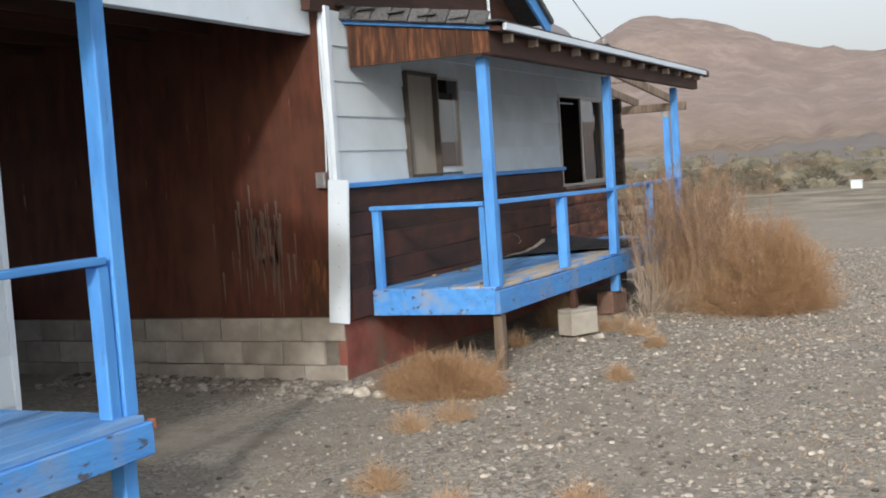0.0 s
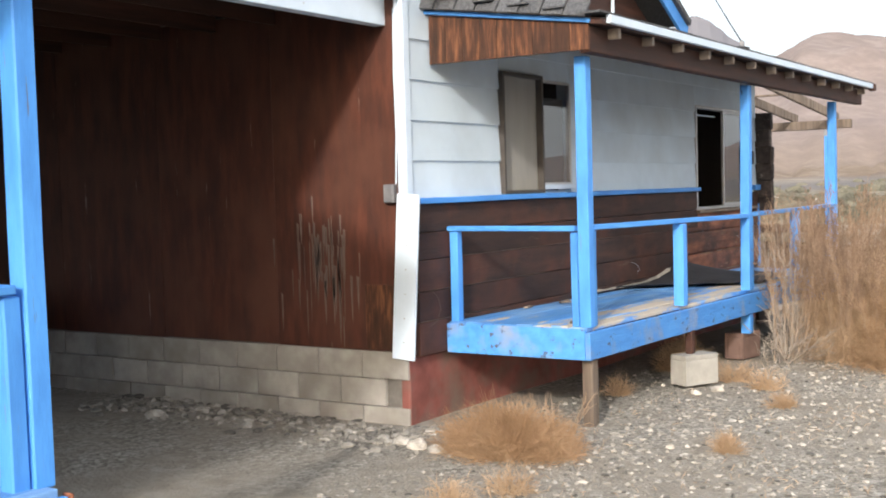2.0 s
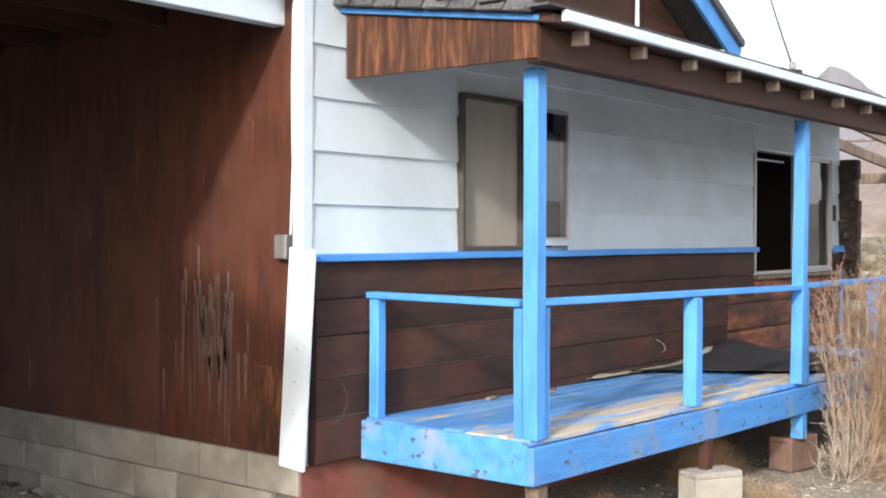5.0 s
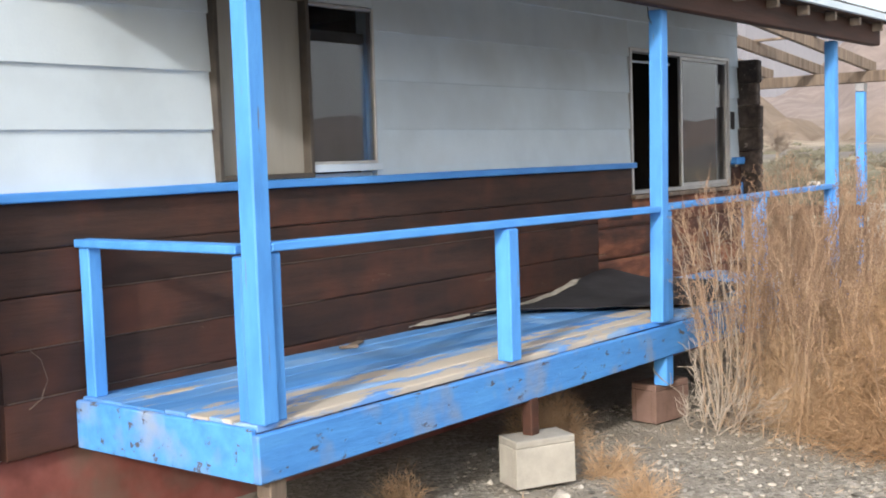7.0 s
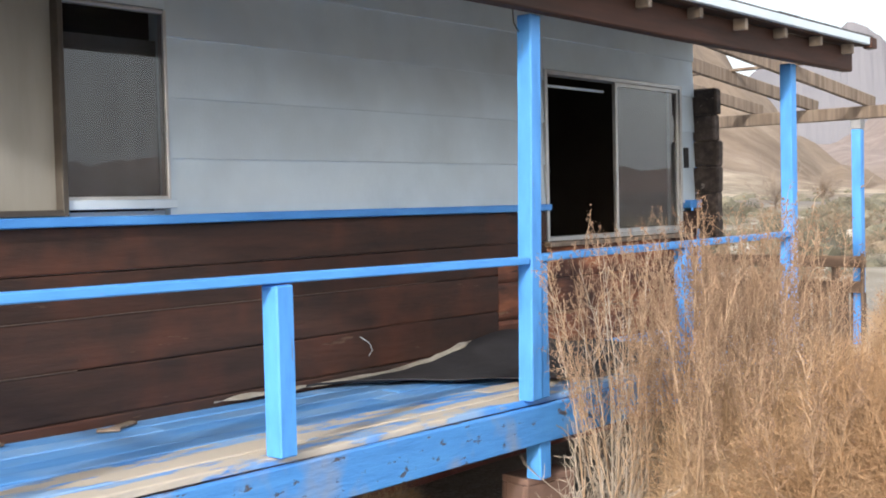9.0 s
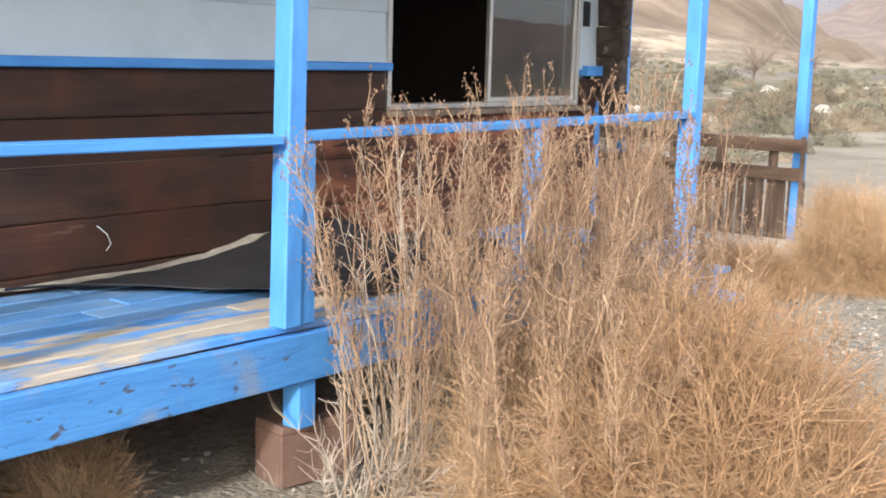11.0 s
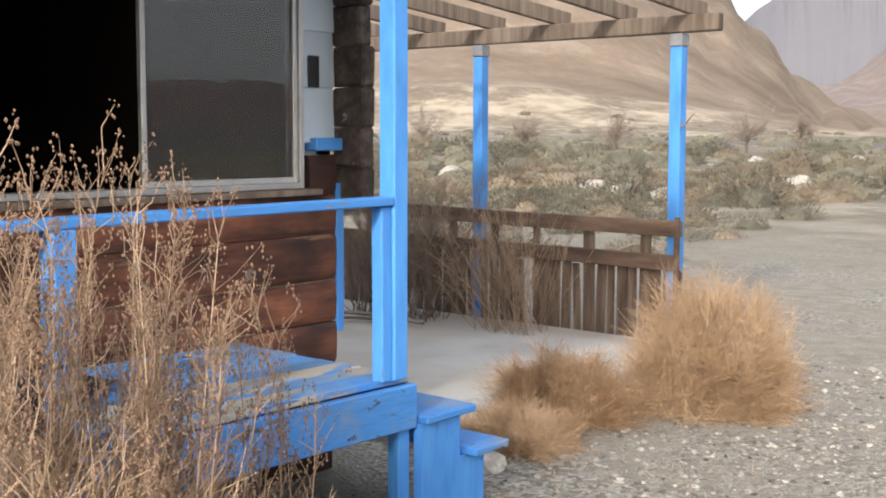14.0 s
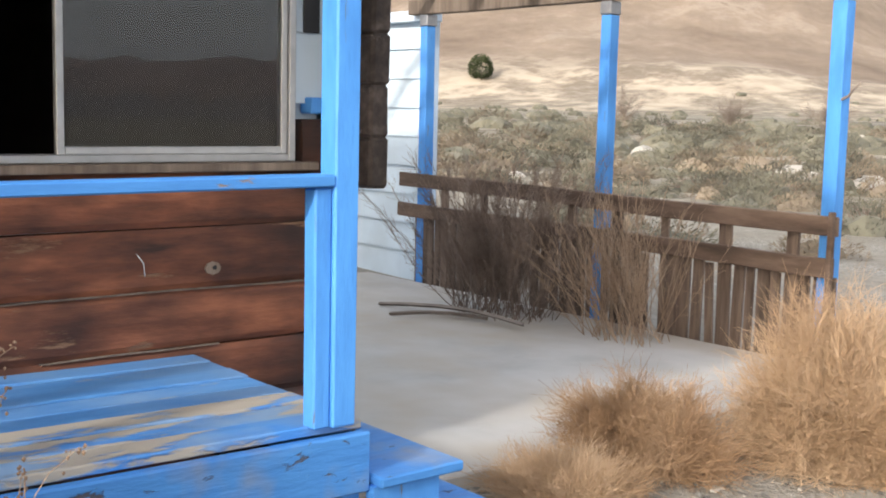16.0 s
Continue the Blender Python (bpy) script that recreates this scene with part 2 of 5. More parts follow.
def ground_mat():
    m = bpy.data.materials.new("desert_ground")
    m.use_nodes = True
    t = m.node_tree
    n, l = t.nodes, t.links
    out = n["Principled BSDF"]
    out.inputs["Roughness"].default_value = 0.95
    out.inputs["Specular IOR Level"].default_value = 0.15
    co = n.new("ShaderNodeTexCoord")

    def nz(scale, det=5, rough=0.6):
        x = n.new("ShaderNodeTexNoise")
        x.inputs["Scale"].default_value = scale
        x.inputs["Detail"].default_value = det
        x.inputs["Roughness"].default_value = rough
        l.new(co.outputs["Object"], x.inputs["Vector"])
        return x

    def ramp(src, stops):
        r = n.new("ShaderNodeValToRGB")
        e = r.color_ramp.elements
        e[0].position, e[0].color = stops[0][0], (*stops[0][1], 1)
        e[1].position, e[1].color = stops[-1][0], (*stops[-1][1], 1)
        for p, c in stops[1:-1]:
            k = e.new(p)
            k.color = (*c, 1)
        l.new(src, r.inputs["Fac"])
        return r.outputs["Color"]

    def mix(fac, a, b):
        x = n.new("ShaderNodeMix")
        x.data_type = 'RGBA'
        l.new(fac, x.inputs["Factor"])
        l.new(a, x.inputs["A"])
        l.new(b, x.inputs["B"])
        return x.outputs["Result"]

    grit = n.new("ShaderNodeTexVoronoi")
    grit.inputs["Scale"].default_value = 38
    grit.inputs["Randomness"].default_value = 1.0
    l.new(co.outputs["Object"], grit.inputs["Vector"])
    gravel = ramp(grit.outputs["Color"], [(0.1, (0.150, 0.138, 0.118)), (0.5, (0.262, 0.243, 0.21)), (0.9, (0.43, 0.405, 0.36))])
    dirt = ramp(nz(5, 8).outputs["Fac"], [(0.3, (0.215, 0.192, 0.160)), (0.55, (0.29, 0.262, 0.222)), (0.75, (0.345, 0.313, 0.27))])
    patch = n.new("ShaderNodeMapRange")
    patch.inputs["From Min"].default_value = 0.42
    patch.inputs["From Max"].default_value = 0.58
    l.new(nz(0.7, 6).outputs["Fac"], patch.inputs["Value"])
    near = mix(patch.outputs["Result"], dirt, gravel)
    scrub = ramp(nz(0.35, 9, 0.7).outputs["Fac"], [(0.36, (0.14, 0.124, 0.092)), (0.5, (0.222, 0.196, 0.152)), (0.62, (0.34, 0.305, 0.252))])
    # pink-grey mountain colours with the distance haze mixed in
    hill = ramp(nz(0.024, 10, 0.74).outputs["Fac"], [(0.32, (0.195, 0.158, 0.146)), (0.45, (0.22, 0.178, 0.163)), (0.55, (0.25, 0.205, 0.187)), (0.61, (0.28, 0.234, 0.214)), (0.69, (0.215, 0.175, 0.160))])
    sep = n.new("ShaderNodeSeparateXYZ")
    l.new(co.outputs["Object"], sep.inputs[0])
    dist = n.new("ShaderNodeVectorMath")
    dist.operation = 'DISTANCE'
    dist.inputs[1].default_value = (-2, 8, 0)
    l.new(co.outputs["Object"], dist.inputs[0])

    def far(a, b):
        r = n.new("ShaderNodeMapRange")
        r.inputs["From Min"].default_value = a
        r.inputs["From Max"].default_value = b
        l.new(dist.outputs["Value"], r.inputs["Value"])
        return r.outputs["Result"]

    col = mix(far(16, 30), near, scrub)
    slope = ramp(nz(0.03, 10, 0.74).outputs["Fac"], [(0.34, (0.155, 0.116, 0.086)), (0.46, (0.205, 0.157, 0.118)), (0.56, (0.245, 0.192, 0.146)), (0.63, (0.30, 0.243, 0.19)), (0.70, (0.18, 0.136, 0.102))])
    # warm slope colour fades to the haze-greyed one with distance
    col = mix(far(170, 260), col, mix(far(800, 1100), slope, hill))
    bank = n.new("ShaderNodeMath")  # pale cut bank at the foot of the hill
    bank.operation = 'SUBTRACT'
    l.new(far(175, 185), bank.inputs[0])
    l.new(far(225, 260), bank.inputs[1])
    ragged = n.new("ShaderNodeMapRange")
    ragged.inputs["From Min"].default_value = 0.47
    ragged.inputs["From Max"].default_value = 0.56
    l.new(nz(0.05, 8, 0.7).outputs["Fac"], ragged.inputs["Value"])
    bare = n.new("ShaderNodeMath")
    bare.operation = 'MULTIPLY'
    l.new(bank.outputs[0], bare.inputs[0])
    l.new(ragged.outputs["Result"], bare.inputs[1])
    cream = ramp(nz(0.2, 6).outputs["Fac"], [(0.35, (0.33, 0.27, 0.205)), (0.6, (0.44, 0.375, 0.29))])
    col = mix(bare.outputs[0], col, cream)
    flat = ramp(nz(0.006, 8).outputs["Fac"], [(0.35, (0.16, 0.145, 0.14)), (0.6, (0.20, 0.183, 0.174)), (0.7, (0.26, 0.238, 0.22))])
    lake = n.new("ShaderNodeMapRange")  # grey dry flats beyond the near scrub
    lake.inputs["From Min"].default_value = -80
    lake.inputs["From Max"].default_value = -45
    l.new(sep.outputs["X"], lake.inputs["Value"])
    gone = n.new("ShaderNodeMath")
    gone.operation = 'SUBTRACT'
    l.new(far(95, 130), gone.inputs[0])
    l.new(far(700, 900), gone.inputs[1])
    there = n.new("ShaderNodeMath")
    there.operation = 'MULTIPLY'
    l.new(lake.outputs["Result"], there.inputs[0])
    l.new(gone.outputs[0], there.inputs[1])
    col = mix(there.outputs[0], col, flat)
    l.new(col, out.inputs["Base Color"])
    gully = n.new("ShaderNodeBump")
    gully.inputs["Strength"].default_value = 0.4
    gully.inputs["Distance"].default_value = 9.0
    gh = n.new("ShaderNodeMath")
    gh.operation = 'MULTIPLY'
    l.new(nz(0.022, 9, 0.62).outputs["Fac"], gh.inputs[0])
    l.new(far(180, 300), gh.inputs[1])
    l.new(gh.outputs[0], gully.inputs["Height"])
    b = n.new("ShaderNodeBump")
    l.new(gully.outputs["Normal"], b.inputs["Normal"])
    b.inputs["Strength"].default_value = 0.7
    b.inputs["Distance"].default_value = 0.02
    add = n.new("ShaderNodeMath")
    l.new(grit.outputs["Distance"], add.inputs[0])
    l.new(nz(60, 4).outputs["Fac"], add.inputs[1])
    l.new(add.outputs[0], b.inputs["Height"])
    l.new(b.outputs["Normal"], out.inputs["Normal"])
    return m


m_ground = ground_mat()
# blue-grey tint imitates distance haze on the range
m_far = mat("haze_tinted_far_range", [(0.15, 0.15, 0.17), (0.172, 0.168, 0.185)], 0.0015, (1, 1, 1), rough=1.0, bump=0, vary=0)


# ---- builders ----
def thing(name, base, label, category, group="", kind=""):
    e = new(name)
    e.empty_display_size = 0.2
    e.location = base
    return tagged(e, label, category, group, kind)


def part(name, bm, material, parent, label=""):
    """Links a bmesh in world coordinates as one mesh object under a thing or a part."""
    me = bpy.data.meshes.new(name)
    if isinstance(bm, bmesh.types.BMesh):
        bm.to_mesh(me)
        bm.free()
    else:
        me.from_pydata(*bm)
    me.materials.append(material)
    ob = new(name, me)
    if parent:
        ob.parent = parent
        root = parent
        while root.parent:
            root = root.parent
        if root is parent:
            ob.matrix_parent_inverse = Matrix.Translation(-root.location)
    if label:
        ob["label"] = label
    return ob


def whole(name, bm, material, label, category, group="", kind=""):
    """A thing that is a single mesh."""
    return tagged(part(name, bm, material, None), label, category, group, kind)


def box(x0, x1, y0, y1, z0, z1, bevel=0.006, bm=None, turn=None):
    """A bevelled box between the bounds; turn: a matrix about its middle."""
    own = bmesh.new()
    bmesh.ops.create_cube(own, size=1)
    bmesh.ops.scale(own, vec=(abs(x1 - x0), abs(y1 - y0), abs(z1 - z0)), verts=own.verts)
    if bevel:
        bmesh.ops.bevel(own, geom=own.edges[:], offset=min(bevel, 0.3 * min(abs(x1 - x0), abs(y1 - y0), abs(z1 - z0))), segments=1, affect='EDGES')
    m = Matrix.Translation(((x0 + x1) / 2, (y0 + y1) / 2, (z0 + z1) / 2))
    own.transform(m @ turn if turn else m)
    if bm is None:
        return own
    me = bpy.data.meshes.new("tmp")
    own.to_mesh(me)
    own.free()
    bm.from_mesh(me)
    bpy.data.meshes.remove(me)
    return bm


def bar(a, b, w, h, bevel=0.005, up=(0, 0, 1)):
    """A bevelled beam from a to b, w across and h along up."""
    a, b = Vector(a), Vector(b)
    y = (b - a).normalized()
    x = y.cross(Vector(up)).normalized()
    z = x.cross(y)
    own = box(-w / 2, w / 2, 0, (b - a).length, -h / 2, h / 2, bevel)
    own.transform(Matrix.Translation(a) @ Matrix((x, y, z)).transposed().to_4x4())
    return own


def prism(profile, axis, a, b):
    """A closed profile of (u, v) pushed along an axis ('x': u=y, v=z; 'y': u=x, v=z) from a to b."""
    bm = bmesh.new()
    put = (lambda u, v, w: (w, u, v)) if axis == 'x' else (lambda u, v, w: (u, w, v))
    r0 = [bm.verts.new(put(u, v, a)) for u, v in profile]
    r1 = [bm.verts.new(put(u, v, b)) for u, v in profile]
    k = len(profile)
    for i in range(k):
        bm.faces.new((r0[i], r0[(i + 1) % k], r1[(i + 1) % k], r1[i]))
    bm.faces.new(r0[::-1])
    bm.faces.new(r1)
    bmesh.ops.recalc_face_normals(bm, faces=bm.faces)
    return bm


def roughen(bm, cuts_axis, step, amount, seed):
    """Cuts a bmesh across an axis at even steps and shifts the points a little."""
    vs = [v.co[cuts_axis] for v in bm.verts]
    lo, hi = min(vs), max(vs)
    nrm = Vector([1.0 if i == cuts_axis else 0.0 for i in range(3)])
    x = lo + step
    while x < hi - 0.3 * step:
        bmesh.ops.bisect_plane(bm, geom=bm.verts[:] + bm.edges[:] + bm.faces[:], plane_co=nrm * x, plane_no=nrm)
        x += step
    for v in bm.verts:
        p = v.co * 3.1 + Vector((seed, seed * 0.7, 0))
        v.co += Vector((noise.noise(p), noise.noise(p + Vector((9, 0, 0))) * 0.3, noise.noise(p + Vector((0, 9, 0))))) * amount
    return bm


rng = np.random.default_rng(7)


def strands(P, R):
    """Tapered three-sided stems along polylines: P is (n, k, 3), R (n, k)."""
    n, k, _ = P.shape
    T = np.gradient(P, axis=1)
    T /= np.linalg.norm(T, axis=2, keepdims=True) + 1e-9
    ref = rng.normal(size=(n, 1, 3))
    U = np.cross(T, ref)
    U /= np.linalg.norm(U, axis=2, keepdims=True) + 1e-9
    V = np.cross(T, U)
    ring = np.stack([P + R[..., None] * (math.cos(a) * U + math.sin(a) * V) for a in (0, 2.094, 4.189)], 2)
    verts = ring.reshape(-1, 3)
    i = np.arange(n)[:, None, None] * k * 3
    j = np.arange(k - 1)[None, :, None] * 3
    s = np.arange(3)[None, None, :]
    a = i + j + s
    b = i + j + (s + 1) % 3
    faces = np.stack([a, b, b + 3, a + 3], -1).reshape(-1, 4)
    return verts, faces


def join(*meshes):
    verts, faces, at = [], [], 0
    for v, f in meshes:
        verts.append(v)
        faces.append(f + at)
        at += len(v)
    return np.concatenate(verts).tolist(), [], np.concatenate(faces).tolist()


def curve_of(a, b, k, bend):
    """Polylines from a to b (n, 3), sagging sideways by bend."""
    t = np.linspace(0, 1, k)[None, :, None]
    off = rng.normal(size=(len(a), 1, 3)) * bend
    return a[:, None] * (1 - t) + b[:, None] * t + off * (np.sin(np.pi * t) + 0.5 * t) * 0.7


def twigs_on(P, count, length, spread, outward, k=3, low=0.35):
    """Short side twigs that start along the polylines P."""
    n, kk, _ = P.shape
    who = rng.integers(0, n, count)
    t = rng.uniform(low, 1.0, count) * (kk - 1.001)
    i = t.astype(int)
    f = (t - i)[:, None]
    start = P[who, i] * (1 - f) + P[who, i + 1] * f
    d = (P[who, i + 1] - P[who, i])
    d /= np.linalg.norm(d, axis=1, keepdims=True) + 1e-9
    d = d * outward + rng.normal(size=(count, 3)) * spread
    d /= np.linalg.norm(d, axis=1, keepdims=True)
    ln = rng.uniform(0.5, 1.0, (count, 1)) * length
    return curve_of(start, start + d * ln, k, length * 0.12)


def taper(n, k, r0, r1):
    return np.tile(np.linspace(r0, r1, k), (n, 1)) * rng.uniform(0.7, 1.3, (n, 1))


# ---- ground, hills ----
def smooth(a, b, x):
    t = min(1.0, max(0.0, (x - a) / (b - a)))
    return t * t * (3 - 2 * t)


def bump_at(x, mid, width):
    return math.exp(-((x - mid) / width) ** 2)


def height(x, y):
    dx, dy = x + 2.0, y - 8.0
    r = math.hypot(dx, dy)
    az = math.degrees(math.atan2(-dx, dy))  # left of north, degrees
    z = 0.03 + 0.03 * noise.noise((x * 0.5, y * 0.5, 0)) * smooth(0, 3, r)
    z -= 0.05 * smooth(9.0, 16.0, y) * smooth(-20, -5, x)
    f = smooth(18, 60, r)
    if f > 0:
        z += f * (0.35 * noise.noise((x * 0.06, y * 0.06, 3)) + 0.012 * (r - 18) * bump_at(az, 45, 35))
    g = smooth(190, 620, r)
    if g > 0:
        rough = noise.fractal((x * 0.006, y * 0.006, 1.0), 0.9, 2.1, 7)
        hill = 130 * (smooth(18.5, 34.0, az) * (1 - smooth(75, 120, az))) * (0.85 + 0.15 * bump_at(az, 48, 10))
        ravine = 1 - abs(noise.noise((az * 0.45, r * 0.0035, 4.0)) + 0.5 * noise.noise((az * 1.1, r * 0.007, 7.0)))
        z += g * hill * (1 + 0.26 * rough) + g * (5 * rough + 15 * (ravine - 0.7))
        z += (1 - abs(smooth(170, 300, r) * 2 - 1)) * 7 * bump_at(az, 40, 18) * max(0.0, 0.5 + rough)
    g = smooth(800, 1700, r)
    if g > 0:
        rough = noise.fractal((x * 0.0022, y * 0.0022, 5.0), 1.0, 2.1, 6)
        side = 150 * bump_at(az, 15.0, 8.0 if az < 15 else 5.5) + 112 * bump_at(az, -3, 14) + 62 * bump_at(az, -50, 30)
        back = 66 * bump_at(az, -115, 40) + 120 * bump_at(az, 130, 35)
        sharp = noise.ridged_multi_fractal((x * 0.004, y * 0.004, 2.0), 1.0, 2.2, 4, 0.9, 2.0) - 1.0 + 0.6 * (0.4 - abs(noise.noise((az * 0.5, r * 0.0011, 2.0)) + 0.5 * noise.noise((az * 1.3, r * 0.002, 8.0))))
        z += g * (side + back) * (1 + 0.16 * rough + 0.10 * sharp)
    return z


def build_ground():
    rad = [0.0] + list(np.geomspace(1.2, 200, 70)) + list(np.geomspace(206, 2600, 105))
    steps = 620
    verts = [(-2.0, 8.0, height(-2, 8))]
    for r in rad[1:]:
        for k in range(steps):
            a = 2 * math.pi * k / steps
            x, y = -2 - r * math.sin(a), 8 + r * math.cos(a)
            verts.append((x, y, height(x, y)))
    faces = [(0, 1 + k, 1 + (k + 1) % steps) for k in range(steps)]
    for i in range(len(rad) - 2):
        o, q = 1 + i * steps, 1 + (i + 1) * steps
        faces += [(o + k, q + k, q + (k + 1) % steps, o + (k + 1) % steps) for k in range(steps)]
    ob = part("ground", (verts, [], faces), m_ground, None)
    for p in ob.data.polygons:
        p.use_smooth = True
    return tagged(ob, "dusty gravel ground running out to scrub desert and bare tan hills", "ground", kind="structure")


ground = build_ground()


def build_far_range():
    verts, faces = [], []
    cols = 120
    for k in range(cols + 1):
        az = 2 + 34 * k / cols
        for r, h in ((3000, 0), (3500, 0.55), (3900, 1.0), (4400, 0.3)):
            x, y = -2 - r * math.sin(radians(az)), 8 + r * math.cos(radians(az))
            top = 400 * bump_at(az, 20.5, 4.5) + 330 * bump_at(az, 31, 6) + 150
            verts.append((x, y, h * top * (1 + 0.25 * noise.fractal((az * 0.13, r * 0.001, 2), 0.8, 2.1, 6)) - 20))
    for k in range(cols):
        for j in range(3):
            o = k * 4 + j
            faces.append((o, o + 4, o + 5, o + 1))
    return tagged(part("backdrop", (verts, [], faces), m_far, None), "far mountain range tinted blue-grey to imitate haze", "mountains", kind="structure")


build_far_range()


# ---- cabin with the porch ----
WX = -4.69   # front wall plane
EY = 8.225   # carport-side wall plane
CY = 15.88   # other end of the cabin
SIDING = 0.283

cabin = thing("cabin", (-7.5, 12, 0), "old roadside cabin with white lap siding above dark log siding", "cabin")


W1 = (9.51, 10.733, 1.65, 2.58)
W2 = (13.775, 15.645, 1.38, 2.53)
front = bmesh.new()
for y0, y1, z0, z1 in ((EY + 0.02, W1[0], 0.5, 3.05), (W1[0], W1[1], 0.5, W1[2]), (W1[0], W1[1], W1[3], 3.05), (W1[1], W2[0], 0.5, 3.05),
                       (W2[0], W2[1], 0.5, W2[2]), (W2[0], W2[1], W2[3], 3.05), (W2[1], CY, 0.5, 3.05)):
    box(WX - 0.12, WX - 0.035, y0, y1, z0, z1, 0, front)
front_wall = part("wall_front", front, m_white, cabin, "white upper and dark log lower front wall")


def lap_board(x, y0, y1, z0, h, sign=1):
    """One lap-siding board facing along x: thin at its top, proud at its foot."""
    return prism([(x - 0.034 * sign, z0), (x + 0.009 * sign, z0), (x - 0.006 * sign, z0 + h), (x - 0.034 * sign, z0 + h)], 'y', y0, y1)


def log_board(y0, y1, z0, h, seed, swell=1.0):
    """One half-log board with a rounded face; swell: how far the middle bulges."""
    e = WX + 0.03 - 0.017 * swell
    prof = [(WX - 0.033, z0), (e, z0 + 0.002), (WX + 0.03 - 0.006 * swell, z0 + 0.022 * swell + 0.004), (WX + 0.03, z0 + h * 0.5), (WX + 0.03 - 0.006 * swell, z0 + h - 0.022 * swell - 0.004), (e, z0 + h - 0.003), (WX - 0.033, z0 + h - 0.002)]
    return roughen(prism(prof, 'y', y0, y1), 1, 0.45, 0.006 if swell > 0.5 else 0.004, seed)


for i in range(5):
    z = 1.61 + SIDING * i
    h = min(SIDING, 3.04 - z)
    cover = z < W1[3]
    spans = [(EY + 0.05, W1[0]), (W1[1], W2[0]), (W2[1], CY - 0.01)] if cover else [(EY + 0.05, CY - 0.01)]
    for y0, y1 in spans:
        part("siding_board", lap_board(WX, y0, y1, z, h), m_white, front_wall)
    if cover and z + h > W1[3] + 0.02:
        part("siding_board", lap_board(WX, W1[0], W1[1], W1[3], z + h - W1[3]), m_white, front_wall)
        part("siding_board", lap_board(WX, W2[0], W2[1], W2[3], z + h - W2[3]), m_white, front_wall)
left_rows = (0.51, 0.75, 0.965, 1.19, 1.385, 1.588)
right_rows = (0.45, 0.676, 0.898, 1.135, 1.343)
for i in range(5):
    z0, z1 = left_rows[i], left_rows[i + 1]
    part("log_board", log_board(EY + 0.06, 13.2 if z1 < 1.36 else W2[0] - 0.03, z0, z1 - z0, i, 0.3), m_log, front_wall)
    if i < 4:
        part("log_board", log_board(13.206, CY - 0.02, right_rows[i], right_rows[i + 1] - right_rows[i], i + 11), m_log_red, front_wall)
for z, y0, y1 in ((1.193, 8.7, 12.6), (0.968, 8.35, 10.2), (0.753, 8.3, 9.4)):
    part("seam_line", roughen(box(WX + 0.026, WX + 0.0315, y0, y1, z - 0.0015, z + 0.0015, 0), 1, 0.35, 0.004, z), m_run, front_wall, "thin pale crack between the boards")
for z, y0, y1 in ((0.899, 14.35, 15.84), (0.677, 14.6, 15.3)):
    part("seam_line", roughen(box(WX + 0.018, WX + 0.028, y0, y1, z - 0.003, z + 0.003, 0), 1, 0.25, 0.006, z), m_grey_wood, front_wall, "pale weathered board edge")
ring = [(15.27 + 0.034 * math.cos(k * 0.785), 0.975 + 0.026 * math.sin(k * 0.785)) for k in range(8)]
knot = part("knot", prism(ring, 'x', WX + 0.02, WX + 0.036), m_grey_wood, front_wall, "pale knot in the log")
part("knot_hole", prism([(15.276 + 0.3 * (a - 15.27), 0.977 + 0.35 * (b - 0.975)) for a, b in ring], 'x', WX + 0.03, WX + 0.038), m_black, knot)
part("log_board", log_board(W2[1] + 0.03, CY - 0.02, 1.345, 0.205, 27), m_log, front_wall)
part("sill_board", roughen(box(WX - 0.03, WX + 0.075, EY + 0.05, W2[0] - 0.02, 1.588, 1.630, 0.005), 1, 0.6, 0.006, 3), m_blue_y, cabin, "blue painted ledge over the log siding")
part("sill_board", box(WX - 0.03, WX + 0.06, W2[1] + 0.05, CY, 1.57, 1.635, 0.005), m_blue_y, cabin)
part("corner_trim", box(WX + 0.012, WX + 0.035, CY - 0.02, CY + 0.03, 0.62, 1.40, 0.004), m_blue, cabin, "narrow blue corner strip")

# other walls of the cabin
part("wall_end", box(WX - 5.2, WX - 0.035, CY - 0.1, CY - 0.005, 0.0, 3.05, 0), m_white, cabin)
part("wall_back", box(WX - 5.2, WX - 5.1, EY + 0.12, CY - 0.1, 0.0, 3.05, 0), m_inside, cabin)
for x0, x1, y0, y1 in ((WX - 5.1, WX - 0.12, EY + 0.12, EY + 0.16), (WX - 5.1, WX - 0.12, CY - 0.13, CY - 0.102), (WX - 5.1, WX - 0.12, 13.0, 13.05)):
    part("inner_wall", box(x0, x1, y0, y1, 0.6, 2.9, 0), m_inside, cabin, "inner room wall coloured dark for shade")
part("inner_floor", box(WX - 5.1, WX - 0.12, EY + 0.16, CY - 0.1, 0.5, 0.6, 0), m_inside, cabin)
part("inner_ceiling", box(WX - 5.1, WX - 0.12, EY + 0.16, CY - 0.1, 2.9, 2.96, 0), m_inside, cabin)

